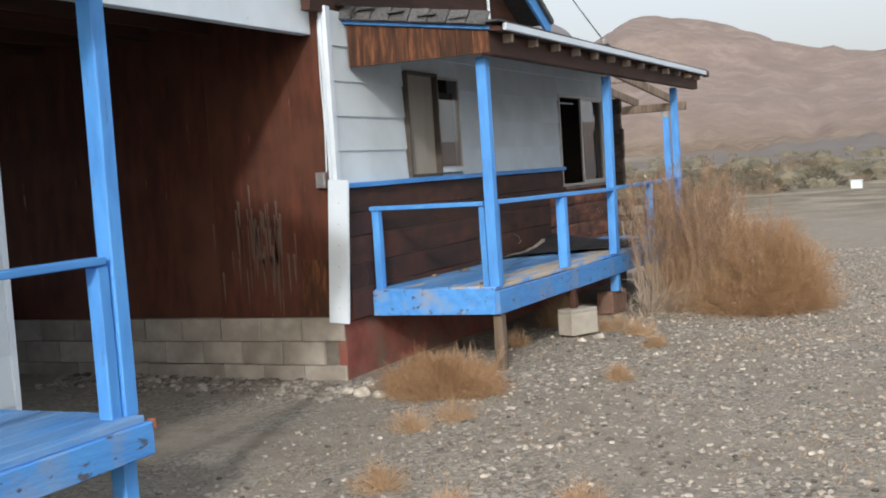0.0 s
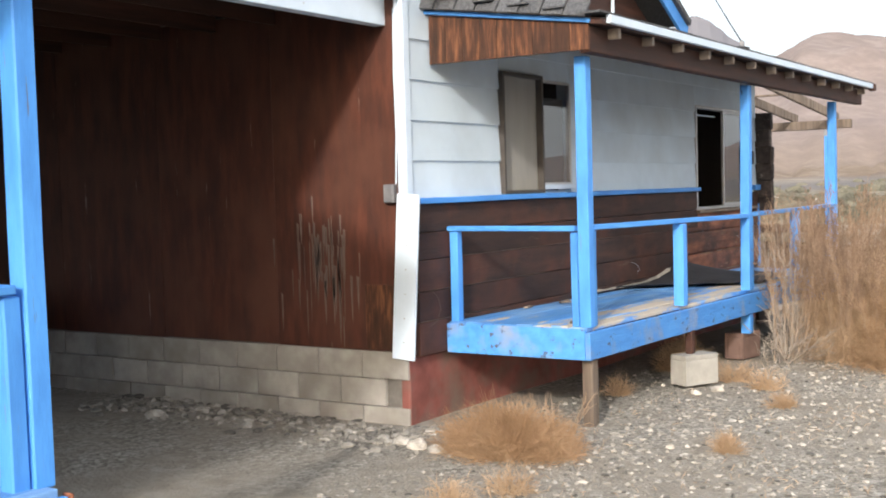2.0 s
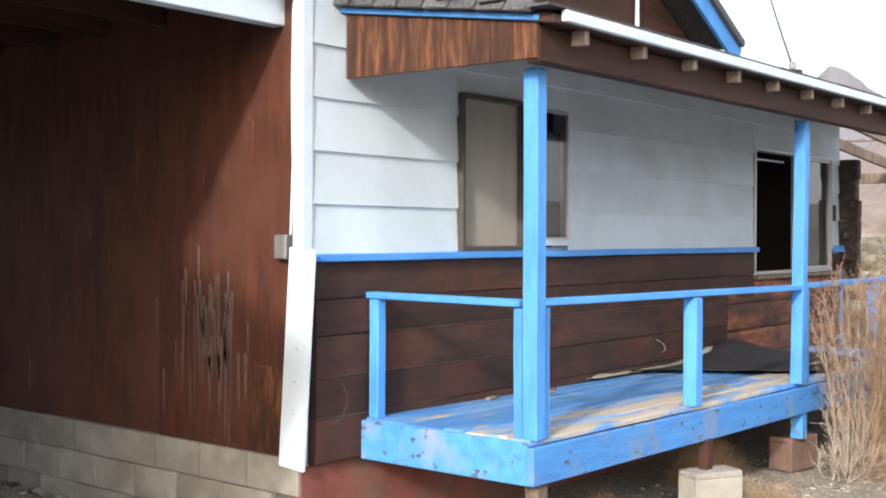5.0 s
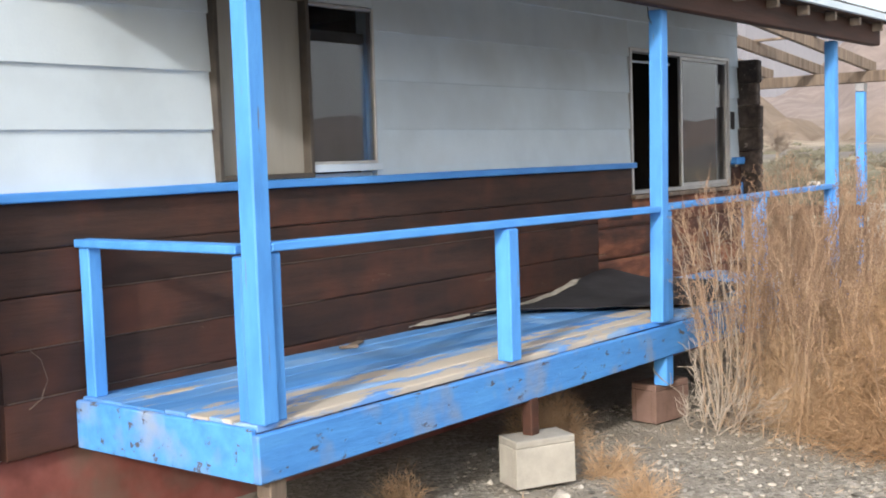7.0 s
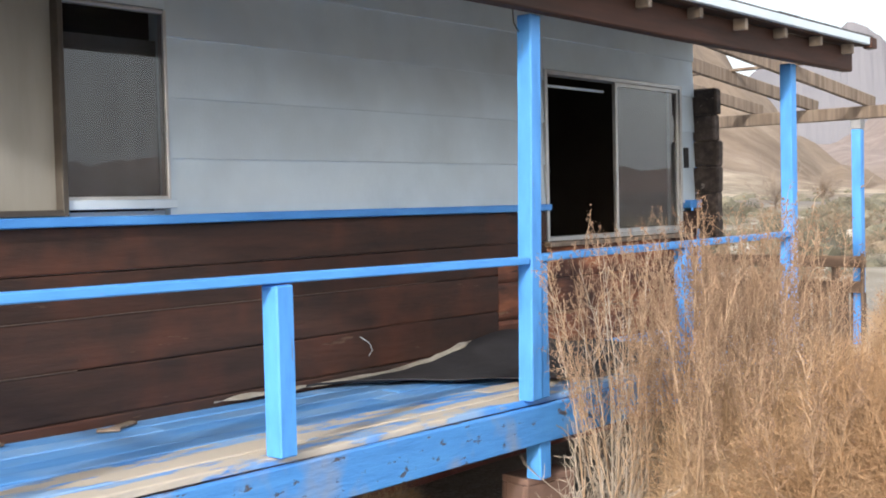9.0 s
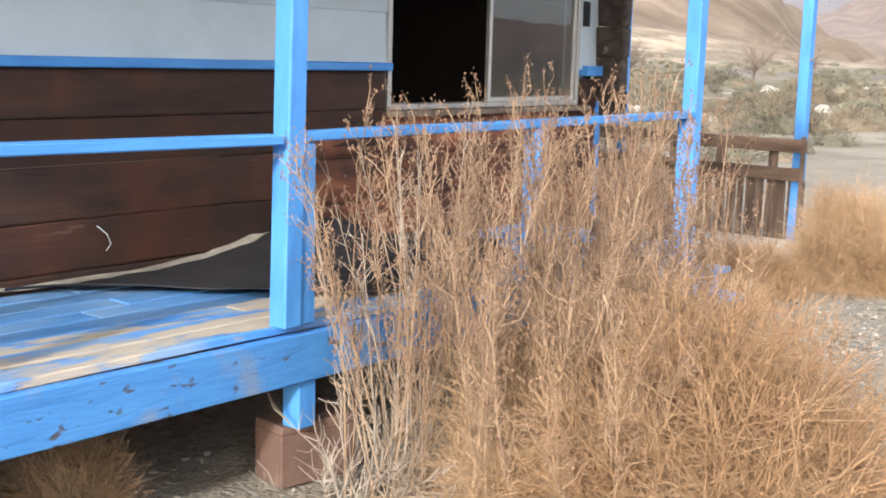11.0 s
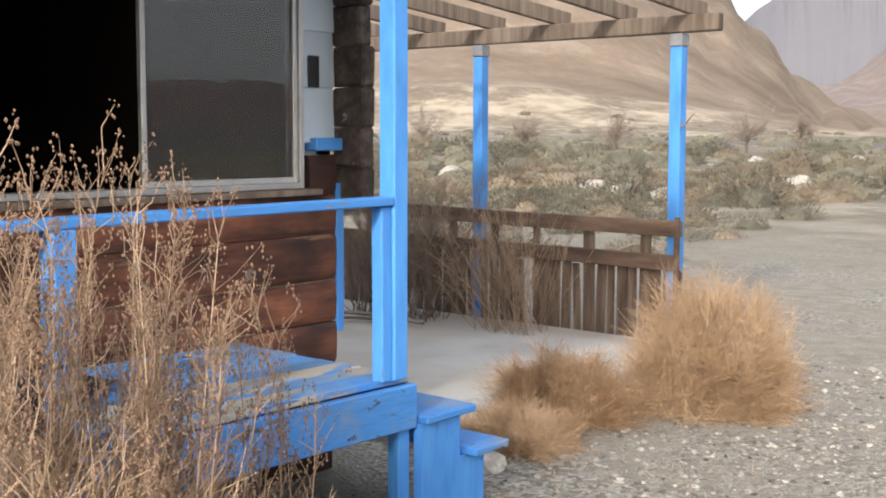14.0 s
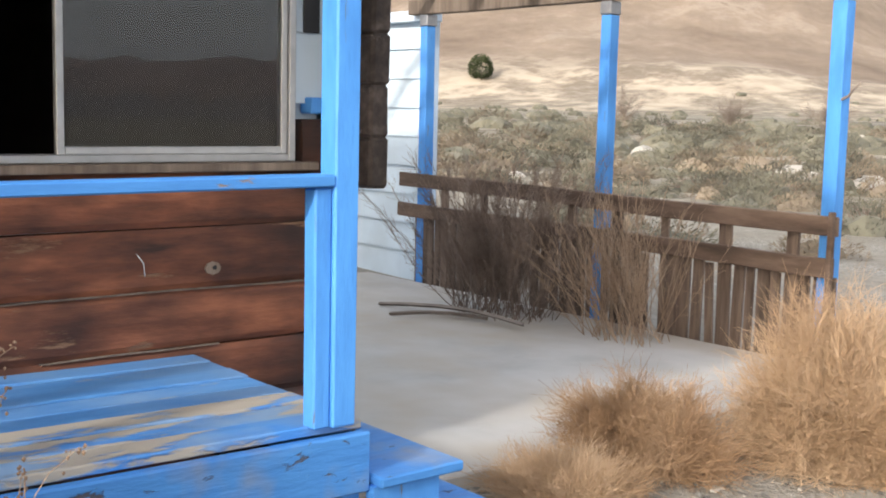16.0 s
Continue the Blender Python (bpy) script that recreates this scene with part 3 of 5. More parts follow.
# carport-side wall: plywood above a concrete block foundation
end_wall = part("wall_carport_side", box(-10.2, -4.77, EY + 0.012, EY + 0.12, 0.0, 3.05, 0), m_mortar, cabin, "red-brown stained plywood wall on concrete blocks")
sheet_x = -4.75
k = 0
while sheet_x > -10.2:
    x1 = max(-10.2, sheet_x - (1.16 if k == 0 else 1.22))
    bm = box(x1 + 0.002, sheet_x - 0.002, EY - 0.004, EY + 0.012, 0.548 + 0.006 * (k % 2), 3.04, 0.002)
    part("plywood_sheet", bm, m_ply, end_wall)
    sheet_x = x1
    k += 1
for row in range(4):
    for col in range(14):
        x1 = -4.72 - 0.405 * col - (0.2 if row % 2 else 0.0)
        if x1 < -10.2:
            continue
        z1 = 0.542 - 0.197 * row
        w = 0.400
        ob = part("concrete_block", box(x1 - w, x1, EY - 0.02 + rng.uniform(-0.004, 0.004), EY + 0.05, z1 - 0.192, z1, 0.005), m_block, end_wall)
part("patch_board", box(-5.08, -4.80, EY - 0.012, EY - 0.004, 0.56, 1.02, 0.002), m_skirt, end_wall, "lighter orange-brown patch board")
g2 = np.random.default_rng(3)
for i in range(64):  # pale runs down the stained plywood
    x = float(-5.40 + g2.normal() * 0.17) if i < 52 else float(-5.2 - g2.uniform(0, 0.9))
    zt = float(1.36 + g2.normal() * 0.10) - 0.25 * abs(x + 5.45) - (0.25 if i % 3 == 0 else 0.0)
    ln = float(g2.uniform(0.08, 0.42))
    w = float(g2.uniform(0.003, 0.015))
    part("pale_run", prism([(x - w, zt), (x + w * 0.8, zt - 0.01), (x + w * 0.5, zt - ln * 0.7), (x, zt - ln), (x - w * 0.6, zt - ln * 0.6)], 'y', EY - 0.0052, EY - 0.003), m_run, end_wall)
# red foundation below the logs
part("foundation", roughen(box(WX - 0.1, WX - 0.02, EY - 0.005, CY - 0.02, -0.15, 0.505, 0.01), 1, 0.7, 0.01, 4), m_red, cabin, "faded red painted foundation wall")
part("corner_board", box(-4.75, -4.722, EY - 0.03, EY - 0.006, 1.55, 3.05, 0.004), m_trim, cabin, "white corner board")
part("corner_board", box(WX - 0.03, WX + 0.012, EY - 0.026, EY + 0.05, 1.62, 3.05, 0.004), m_trim, cabin)
low = box(-0.093, 0.093, -0.011, 0.011, -0.58, 0.58, 0.004, turn=Matrix.Rotation(radians(4.0), 4, 'Y'))
low.transform(Matrix.Translation((-4.697, EY - 0.043, 1.08)))
low_board = part("loose_corner_board", low, m_trim, cabin, "leaning loose white corner board with nail heads")
for i in range(6):
    z = 0.62 + 0.17 * i
    part("nail_head", box(-4.73 + 0.07 * (z - 0.6), -4.722 + 0.07 * (z - 0.6), EY - 0.058, EY - 0.053, z, z + 0.008, 0), m_steel, low_board)

# junction box by the corner and its cable
jb = thing("junction_box", (-4.86, EY, 1.62), "small grey metal electrical box on the wood wall", "electrical box")
part("box_body", box(-4.86, -4.775, EY - 0.055, EY - 0.004, 1.60, 1.73, 0.004), m_steel, jb)
part("box_cover", box(-4.855, -4.78, EY - 0.063, EY - 0.056, 1.605, 1.725, 0.002), m_steel, jb)
pts = np.array([[(-4.762, EY - 0.014, 2.95), (-4.77, EY - 0.016, 2.5), (-4.762, EY - 0.016, 2.1), (-4.775, EY - 0.02, 1.73)]])
v, f = strands(pts, np.full((1, 4), 0.007))
part("cable", join((v, f)), m_trim, jb, "white cable running up")

# ---- windows ----
win = thing("window_1", (WX, 10.1, 1.63), "old slider window with a beige blind panel and dark pane", "window", kind="structure")


def frame_of(y0, y1, z0, z1, x, w, d):
    bm = bmesh.new()
    box(x - d, x, y0, y0 + w, z0, z1, 0.003, bm)
    box(x - d, x, y1 - w, y1, z0, z1, 0.003, bm)
    box(x - d, x, y0 + w, y1 - w, z0, z0 + w, 0.003, bm)
    box(x - d, x, y0 + w, y1 - w, z1 - w, z1, 0.003, bm)
    return bm


part("window_frame", frame_of(W1[0], 10.18, 1.634, 2.60, WX + 0.045, 0.028, 0.09), m_dark_frame, win, "dark weathered frame")
part("blind_panel", box(WX - 0.03, WX - 0.012, W1[0] + 0.026, 10.155, 1.66, 2.575, 0), m_curtain, win, "beige blind panel")
part("window_frame", frame_of(10.17, W1[1], 1.70, 2.575, WX + 0.018, 0.018, 0.05), m_alu, win, "dull aluminium frame")
pane = part("pane", box(WX - 0.002, WX + 0.003, 10.19, W1[1] - 0.02, 1.72, 2.555, 0), m_glass, win, "dark window pane")
pane.visible_shadow = False
part("curtain", box(WX - 0.066, WX - 0.058, 10.15, W1[1] - 0.01, 1.67, 2.44, 0), m_grey_curtain, win, "dull grey curtain behind the pane")
part("window_sill", box(WX - 0.02, WX + 0.035, 10.18, W1[1] + 0.02, 1.66, 1.702, 0.003), m_trim, win, "white sill strip")

win2 = thing("window_2", (WX, 14.7, 1.38), "aluminium slider window, one half open to a dark room", "window", kind="structure")
part("window_frame", frame_of(W2[0], W2[1], W2[2], W2[3], WX + 0.02, 0.03, 0.10), m_alu, win2, "dull aluminium frame")
part("sash_frame", frame_of(14.68, W2[1] - 0.03, W2[2] + 0.03, W2[3] - 0.03, WX + 0.005, 0.028, 0.03), m_alu, win2)
pane = part("pane", box(WX - 0.014, WX - 0.009, 14.708, W2[1] - 0.058, W2[2] + 0.058, W2[3] - 0.058, 0), m_glass, win2, "reflecting window pane")
pane.visible_shadow = False
part("window_sill", box(WX - 0.02, WX + 0.075, W2[0] - 0.05, W2[1] + 0.08, W2[2] - 0.035, W2[2] - 0.002, 0.005), m_grey_wood, win2, "bare weathered wood sill")
part("curtain_rod", bar((WX - 0.10, W2[0] + 0.03, 2.44), (WX - 0.10, 14.68, 2.44), 0.018, 0.018, 0.003), m_trim, win2, "white rod across the opening")

# number plate by the window, kept as a plain black bar
plate = thing("number_plaque", (WX, 15.72, 1.88), "black number plaque fixed to white siding", "sign")
part("plaque", box(WX + 0.006, WX + 0.016, 15.682, 15.758, 1.89, 2.05, 0.003), m_black, plate)

# short stacked log ends at the cabin's corner
ends = thing("log_end_stack", (-4.58, 15.95, 1.27), "dark rough stacked log ends projecting at the cabin corner", "log wall")
for i in range(6):
    z = 1.275 + 0.208 * i
    reach = -4.49 + float(rng.uniform(-0.03, 0.02))
    bm = roughen(box(-4.72, reach, CY + 0.004, CY + 0.10, z, z + 0.206, 0.014), 2, 0.05, 0.010, i * 3)
    part("log_end", bm, m_log_end, ends)

# ---- gable and roofs ----
gab = prism([(8.0, 3.0), (12.75, 3.0), (12.75, 3.20), (10.4, 4.45), (8.05, 3.20)], 'x', -4.78, -4.70)
part("gable", gab, m_beam, cabin, "dark brown boarded gable")
for side, ya, yb in ((1, 10.4, 12.86), (-1, 10.4, 7.94)):
    part("rake_board", bar((-4.42, ya, 4.50), (-4.42, yb, 4.50 - 0.532 * 2.46), 0.035, 0.16), m_blue, cabin, "blue rake board")
    for j in range(2):
        s0 = -4.36 - j * 2.6
        a, b = Vector((s0 - 1.3, ya, 4.60)), Vector((s0 - 1.3, yb, 4.60 - 0.532 * 2.46))
        part("roof_slope", bar(a, b, 2.6, 0.06), m_shingle, cabin, "grey shingled roof")

porch_roof = part("porch_roof", prism([(-4.72, 2.93), (-3.32, 2.725), (-3.32, 2.765), (-4.72, 3.05)], 'y', 8.50, 15.98), m_beam, cabin, "low shed roof over the porch")
# drip edge, beam, rafter tails
part("drip_edge", box(-3.318, -3.285, 8.56, 15.985, 2.735, 2.79, 0.004), m_trim, cabin, "thin white drip edge")
part("roof_edge_cap", box(-3.34, -3.27, 15.92, 16.02, 2.71, 2.79, 0.006), m_beam, cabin)
beam = part("porch_beam", roughen(box(-3.50, -3.42, 8.53, 15.93, 2.555, 2.728, 0.008), 1, 0.8, 0.006, 6), m_beam, cabin, "dark brown porch beam")
for i in range(13):
    y = 8.82 + 0.575 * i
    part("rafter_tail", box(-3.418, -3.335, y - 0.02, y + 0.02, 2.66 + 0.004 * (i % 3), 2.732, 0.004), m_tail, cabin, "weathered rafter tail")
# skirt on the porch roof's end
skirt = thing("roof_skirt", (-4.05, 8.53, 2.57), "streaked brown board skirt closing the porch roof end", "roof trim")
n = 9
for i in range(n):
    a, b = -4.672 + 1.25 * i / n, -4.672 + 1.25 * (i + 1) / n
    top = 2.93 - 0.165 * (a + 4.672) / 1.25
    part("skirt_board", box(a + 0.0015, b - 0.0015, 8.515, 8.535 + 0.002 * (i % 2), 2.572, top, 0.002), m_skirt, skirt)
part("skirt_edge", bar((-4.70, 8.50, 2.945), (-3.40, 8.50, 2.755), 0.03, 0.03), m_blue, skirt, "blue edge strip under the shingles")
for i in range(8):
    a = -4.74 + 0.168 * i
    zc = 2.955 - 0.145 * (a + 4.74)
    bm = box(-0.083, 0.083, -0.012, 0.012, -0.062, 0.062, 0.004, turn=Matrix.Rotation(radians(-30), 4, 'X') @ Matrix.Rotation(radians(8.3 + float(rng.uniform(-1.5, 1.5))), 4, 'Y'))
    bm.transform(Matrix.Translation((a + 0.084, 8.47, zc + 0.055)))
    part("shingle", bm, m_shingle, skirt)
# shingles over the porch roof: laid as courses of tabs
roof_top = bmesh.new()
for j in range(11):
    x = -3.29 - 0.135 * j
    z = 2.782 + 0.2035 * 0.135 * j
    y = 8.42 + 0.1 * (j % 2)
    while y < 15.98:
        w = 0.33
        y1 = min(16.0, y + w - 0.006)
        bm2 = box(x - 0.15, x, y, y1, -0.005, 0.007, 0, None)
        bm2.transform(Matrix.Translation((0, 0, z + 0.012 + float(rng.uniform(0, 0.006)))))
        me = bpy.data.meshes.new("tmp")
        bm2.to_mesh(me)
        bm2.free()
        roof_top.from_mesh(me)
        bpy.data.meshes.remove(me)
        y += w
tagged(part("shingle_course", roof_top, m_shingle, cabin, "worn grey shingle tabs"), kind="stuff")
brk = thing("roof_bracket", (-3.36, 11.4, 2.80), "small dark wire bracket on the porch roof edge", "bracket")
part("bracket_foot", box(-3.40, -3.30, 11.37, 11.43, 2.80, 2.83, 0.004), m_black, brk)
part("bracket_hook", box(-3.38, -3.34, 11.39, 11.42, 2.83, 2.89, 0.01), m_steel, brk)
t = np.linspace(0, 1, 14)[:, None]
wire = (1 - t) * np.array([[-3.37, 11.4, 2.885]]) + t * np.array([[-7.9, 20.5, 7.0]]) - np.array([[0, 0, 0.5]]) * (t * (1 - t))
v, f = strands(wire[None], np.full((1, 14), 0.008))
tagged(part("overhead_wire", join((v, f)), m_black, None), "thin dark overhead wire leaving the porch roof bracket", "wire")
pipe = thing("vent_pipe", (-4.66, 11.64, 3.05), "white vent pipe with a short arm before the gable", "pipe")
part("pipe_riser", box(-4.68, -4.65, 11.625, 11.655, 3.03, 4.0, 0.01), m_trim, pipe)
part("pipe_arm", box(-4.68, -4.65, 11.52, 11.76, 3.62, 3.65, 0.01), m_trim, pipe)

part("rear_roof", box(-10.25, -4.73, 8.10, 16.0, 3.06, 3.14, 0), m_shingle, cabin)

# ---- carport between the cabins ----
part("carport_header", box(-4.93, -4.84, 4.60, 8.42, 2.835, 3.10, 0.005), m_trim, cabin, "white painted carport header")
part("carport_roof", box(-10.3, -4.88, 4.5, 8.35, 3.12, 3.20, 0), m_carport, cabin, "plain dark carport roof")
for i in range(9):
    x = -5.25 - 0.6 * i
    part("carport_joist", box(x - 0.02, x + 0.02, 4.62, 8.21, 2.94, 3.118, 0.003), m_beam, cabin)
for i in range(14):
    y = 4.75 + 0.25 * i
    part("roof_lath", box(-10.2, -4.95, y, y + 0.18, 3.098, 3.117, 0), m_fence if i % 3 == 0 else m_beam, cabin)
# unseen gap beside this wall, added to let sky light into the carport
part("carport_back_wall", box(-10.3, -10.2, 6.6, 8.35, 0, 3.12, 0), m_carport, cabin)
part("carport_back_header", box(-10.3, -10.2, 4.5, 6.597, 2.85, 3.12, 0), m_carport, cabin)

# ---- porch ----
def deck_z(y):
    return 0.725 - 0.075 * (y - 8.65) / 6.5


porch = thing("porch", (-4.1, 11.9, 0), "blue painted wooden porch with worn deck and railings", "porch")
D0, D1, DX = 8.66, 15.17, -3.545


def sloped(bm):
    for v in bm.verts:
        v.co.z += deck_z(v.co.y) - 0.725
    return bm


xs = WX + 0.035
i = 0
while xs < DX - 0.01:
    w = 0.138 + float(rng.uniform(-0.004, 0.004))
    x1 = min(DX + 0.015, xs + w)
    cut = 10.2 + float(rng.uniform(0, 3.5))
    for a, b in ((D0 - 0.003, cut), (cut + 0.004, D1 + 0.015)):
        lift = float(rng.uniform(-0.004, 0.004))
        part("deck_board", sloped(roughen(box(xs + 0.003, x1 - 0.003, a + float(rng.uniform(0, 0.004)), b, 0.69 + lift, 0.722 + lift, 0.004), 1, 0.5, 0.005, i + a)), m_deck_worn if xs > DX - 0.44 else m_deck, porch)
    xs = x1
    i += 1
part("front_fascia", sloped(roughen(box(DX - 0.005, DX + 0.035, D0 - 0.035, D1 + 0.02, 0.50, 0.688, 0.006), 1, 0.6, 0.006, 2)), m_fascia, porch, "peeling blue front fascia board")
part("side_fascia", box(WX + 0.03, DX - 0.006, D0 - 0.035, D0 - 0.004, 0.50, 0.712, 0.006), m_fascia, porch)
part("side_fascia", sloped(box(WX + 0.03, DX - 0.006, D1 - 0.02, D1 + 0.018, 0.52, 0.688, 0.006)), m_fascia, porch)


def porch_post(x, y, z0, z1, s=0.085, parent=None, lean=0.0):
    bm = roughen(box(x - s / 2, x + s / 2, y - s / 2, y + s / 2, z0, z1, 0.006), 2, 0.45, 0.004, x + y)
    if lean:
        for v in bm.verts:
            v.co.y += lean * (v.co.z - z0)
    return part("post", bm, m_blue, parent or porch)


PX = -3.575
P1, P2, P3 = 8.715, 11.98, 15.092
for x, y, lean in ((PX + 0.005, P1, 0.0), (PX + 0.035, P2, 0.025), (PX + 0.02, P3, 0.0)):
    porch_post(x, y, deck_z(y) - 0.008, 2.556, lean=lean)
# doubled stubs beside the posts that carry the rail
porch_post(PX - 0.07, P1 - 0.012, deck_z(P1) - 0.005, 1.366, 0.052)
porch_post(PX + 0.008, P1 + 0.071, deck_z(P1) - 0.005, 1.378, 0.056)
porch_post(PX + 0.03, P2 + 0.082, deck_z(P2) - 0.006, 1.352, 0.078)
porch_post(PX + 0.02, P3 - 0.073, deck_z(P3) - 0.006, 1.362, 0.06)
porch_post(-4.615, P1 - 0.005, deck_z(P1) - 0.006, 1.378, 0.068)
porch_post(PX + 0.03, 10.365, deck_z(10.3) - 0.006, 1.357, 0.088)
porch_post(PX + 0.03, 13.55, deck_z(13.5) - 0.006, 1.358, 0.085)


def rail(a, b, w=0.088, h=0.036):
    return part("rail", roughen(bar(a, b, w, h, 0.005), 1, 0.6, 0.004, a[1]) if abs(a[1] - b[1]) > 1 else bar(a, b, w, h, 0.005), m_blue_y, porch)


rail((-4.66, P1 - 0.01, 1.398), (PX - 0.05, P1 - 0.015, 1.393))
rail((PX + 0.005, P1 + 0.044, 1.396), (PX + 0.035, P2 - 0.044, 1.366))
rail((PX + 0.035, P2 + 0.048, 1.374), (PX + 0.02, P3 - 0.044, 1.384))
fray = np.array([[(-4.655, P1 + 0.01 * k - 0.035, 1.40), (-4.675, P1 + 0.014 * k - 0.04, 1.405 + 0.006 * (k % 3)), (-4.69 - 0.006 * (k % 2), P1 + 0.018 * k - 0.05, 1.41 + 0.012 * (k % 4))] for k in range(7)])
part("splinter", join(strands(fray, np.full((7, 3), 0.004))), m_grey_wood, porch, "frayed grey splinters on the rail end")
loop = np.array([[(PX + 0.02, P2 - 0.03, 2.60), (PX + 0.03, P2 - 0.075, 2.57), (PX + 0.03, P2 - 0.07, 2.51), (PX + 0.03, P2 - 0.03, 2.47)]])
part("wire_loop", join(strands(loop, np.full((1, 4), 0.004))), m_black, porch, "short black wire at the post head")
# supports below the deck
sup = box(PX - 0.035, PX + 0.045, P1 - 0.02, P1 + 0.07, -0.05, 0.498, 0.005)
part("support_post", sup, m_grey_wood, porch, "bare grey support post")
part("support_post", box(-3.56, -3.50, 10.48, 10.55, 0.296, 0.485, 0.005), m_beam, porch, "short brown support post")
part("support_post", box(PX - 0.045, PX + 0.045, P2 + 0.06, P2 + 0.15, 0.273, 0.475, 0.005), m_blue, porch, "blue support post")
for y in (9.8, 11.2, 12.7, 14.2):
    part("joist", box(WX + 0.03, DX - 0.01, y, y + 0.04, 0.48, deck_z(y) - 0.05, 0), m_beam, porch)


def cinder_block(x, y, z, rz, material, label):
    """A hollow block lying on its side with two cores."""
    b = thing("concrete_block", (x, y, z), label, "block", "blocks under the porch")
    bm = bmesh.new()
    m = Matrix.Translation((x, y, z)) @ Matrix.Rotation(radians(rz), 4, 'Z') @ Matrix.Diagonal((0.85, 0.95, 1.08, 1))
    for a in (box(-0.2, 0.2, -0.1, -0.065, 0, 0.19, 0.004), box(-0.2, 0.2, 0.065, 0.1, 0, 0.19, 0.004), box(-0.2, -0.165, -0.065, 0.065, 0, 0.19, 0.004),
              box(0.165, 0.2, -0.065, 0.065, 0, 0.19, 0.004), box(-0.018, 0.018, -0.065, 0.065, 0, 0.19, 0.004)):
        me = bpy.data.meshes.new("tmp")
        a.to_mesh(me)
        a.free()
        bm.from_mesh(me)
        bpy.data.meshes.remove(me)
    bm.transform(m)
    part("block_shell", bm, material, b)
    top = box(-0.2, 0.2, -0.1, 0.1, 0.19, 0.225, 0.006)
    top.transform(m)
    part("cap_stone", top, material, b)
    return b


cinder_block(-3.50, 10.52, 0.055, 62, m_white_block, "pale concrete block propping the porch on gravel")
cinder_block(-3.66, 12.2, 0.03, 80, m_red_block, "reddish concrete block under a porch post")

# steps at the porch's far end
steps = thing("porch_steps", (-4.0, 15.5, 0), "blue painted wooden steps at the porch end", "steps")
part("tread", box(-4.55, -3.46, 15.20, 15.53, 0.44, 0.475, 0.006), m_fascia, steps)
part("tread", box(-4.55, -3.42, 15.48, 15.72, 0.25, 0.285, 0.006), m_fascia, steps)
part("stringer", prism([(15.19, -0.03), (15.62, -0.03), (15.62, 0.25), (15.45, 0.25), (15.45, 0.44), (15.19, 0.44)], 'x', -3.53, -3.49), m_blue, steps)
# far stringer coloured dark brown to stand in for shade under the deck
part("stringer", prism([(15.19, -0.03), (15.62, -0.03), (15.62, 0.25), (15.45, 0.25), (15.45, 0.44), (15.19, 0.44)], 'x', -4.50, -4.46), m_beam, steps)
part("riser", box(-4.455, -3.535, 15.455, 15.475, 0.285, 0.44, 0.003), m_blue, steps)
part("support_post", box(-3.60, -3.535, 15.10, 15.17, -0.03, 0.46, 0.005), m_blue, steps)

v, f = strands(np.array([[(-4.635, 8.40, 0.97), (-4.60, 8.43, 0.93), (-4.59, 8.45, 0.84), (-4.60, 8.42, 0.76), (-4.63, 8.38, 0.72)]]), np.full((1, 5), 0.0016))
tagged(part("bent_wire", join((v, f)), m_run, None), "loop of pale wire sticking out of the logs", "wire")
v, f = strands(np.array([[(-4.66, 11.95, 0.93), (-4.60, 11.96, 0.90), (-4.59, 11.97, 0.86), (-4.61, 11.96, 0.83)], [(-4.64, 14.95, 1.05), (-4.60, 14.96, 1.02), (-4.595, 14.96, 0.99), (-4.60, 14.965, 0.97)]]), np.full((2, 4), 0.0016))
tagged(part("bent_nail", join((v, f)), m_trim, None), "pale bent nails in the log siding", "nail", kind="stuff")

# peeled tar paper along the wall
def ridge(y):
    return 0.15 * math.exp(-((y - 13.25) / (0.62 if y < 13.25 else 0.40)) ** 2)


def tar_point(y, u):
    w = 0.98 * smooth(11.5, 12.75, y) * (1 - 0.55 * smooth(13.5, 14.2, y)) + 0.02
    x = WX + 0.055 + w * u
    z = deck_z(y) + 0.026 + ridge(y) * (1 - u) ** 1.4 + 0.022 * noise.noise((y * 2.3, u * 2.5, 0)) * u + 0.012 * (1 + noise.noise((y * 5, 3, 0))) * u ** 4
    return x, y, z


tar_verts, tar_faces = [], []
nu, nv = 44, 10
for side in (0, 1):
    for i in range(nu + 1):
        y = 11.5 + 2.7 * i / nu
        for j in range(nv + 1):
            x, yy, z = tar_point(y + 0.03 * noise.noise((y * 6, j, 1)), j / nv)
            tar_verts.append((x, yy, z - 0.005 * side))
per = (nu + 1) * (nv + 1)
for sd in (0, 1):
    for i in range(nu):
        for j in range(nv):
            o = sd * per + i * (nv + 1) + j
            q = (o, o + 1, o + nv + 2, o + nv + 1)
            tar_faces.append(q if sd == 0 else q[::-1])
for i in range(nu):
    o = i * (nv + 1) + nv
    tar_faces.append((o, o + per, o + per + nv + 1, o + nv + 1))
tar = thing("tar_paper", (-4.3, 12.6, 0.70), "black peeled tar paper curling up on the deck", "tar paper")
part("sheet", (tar_verts, [], tar_faces), m_tar, tar)


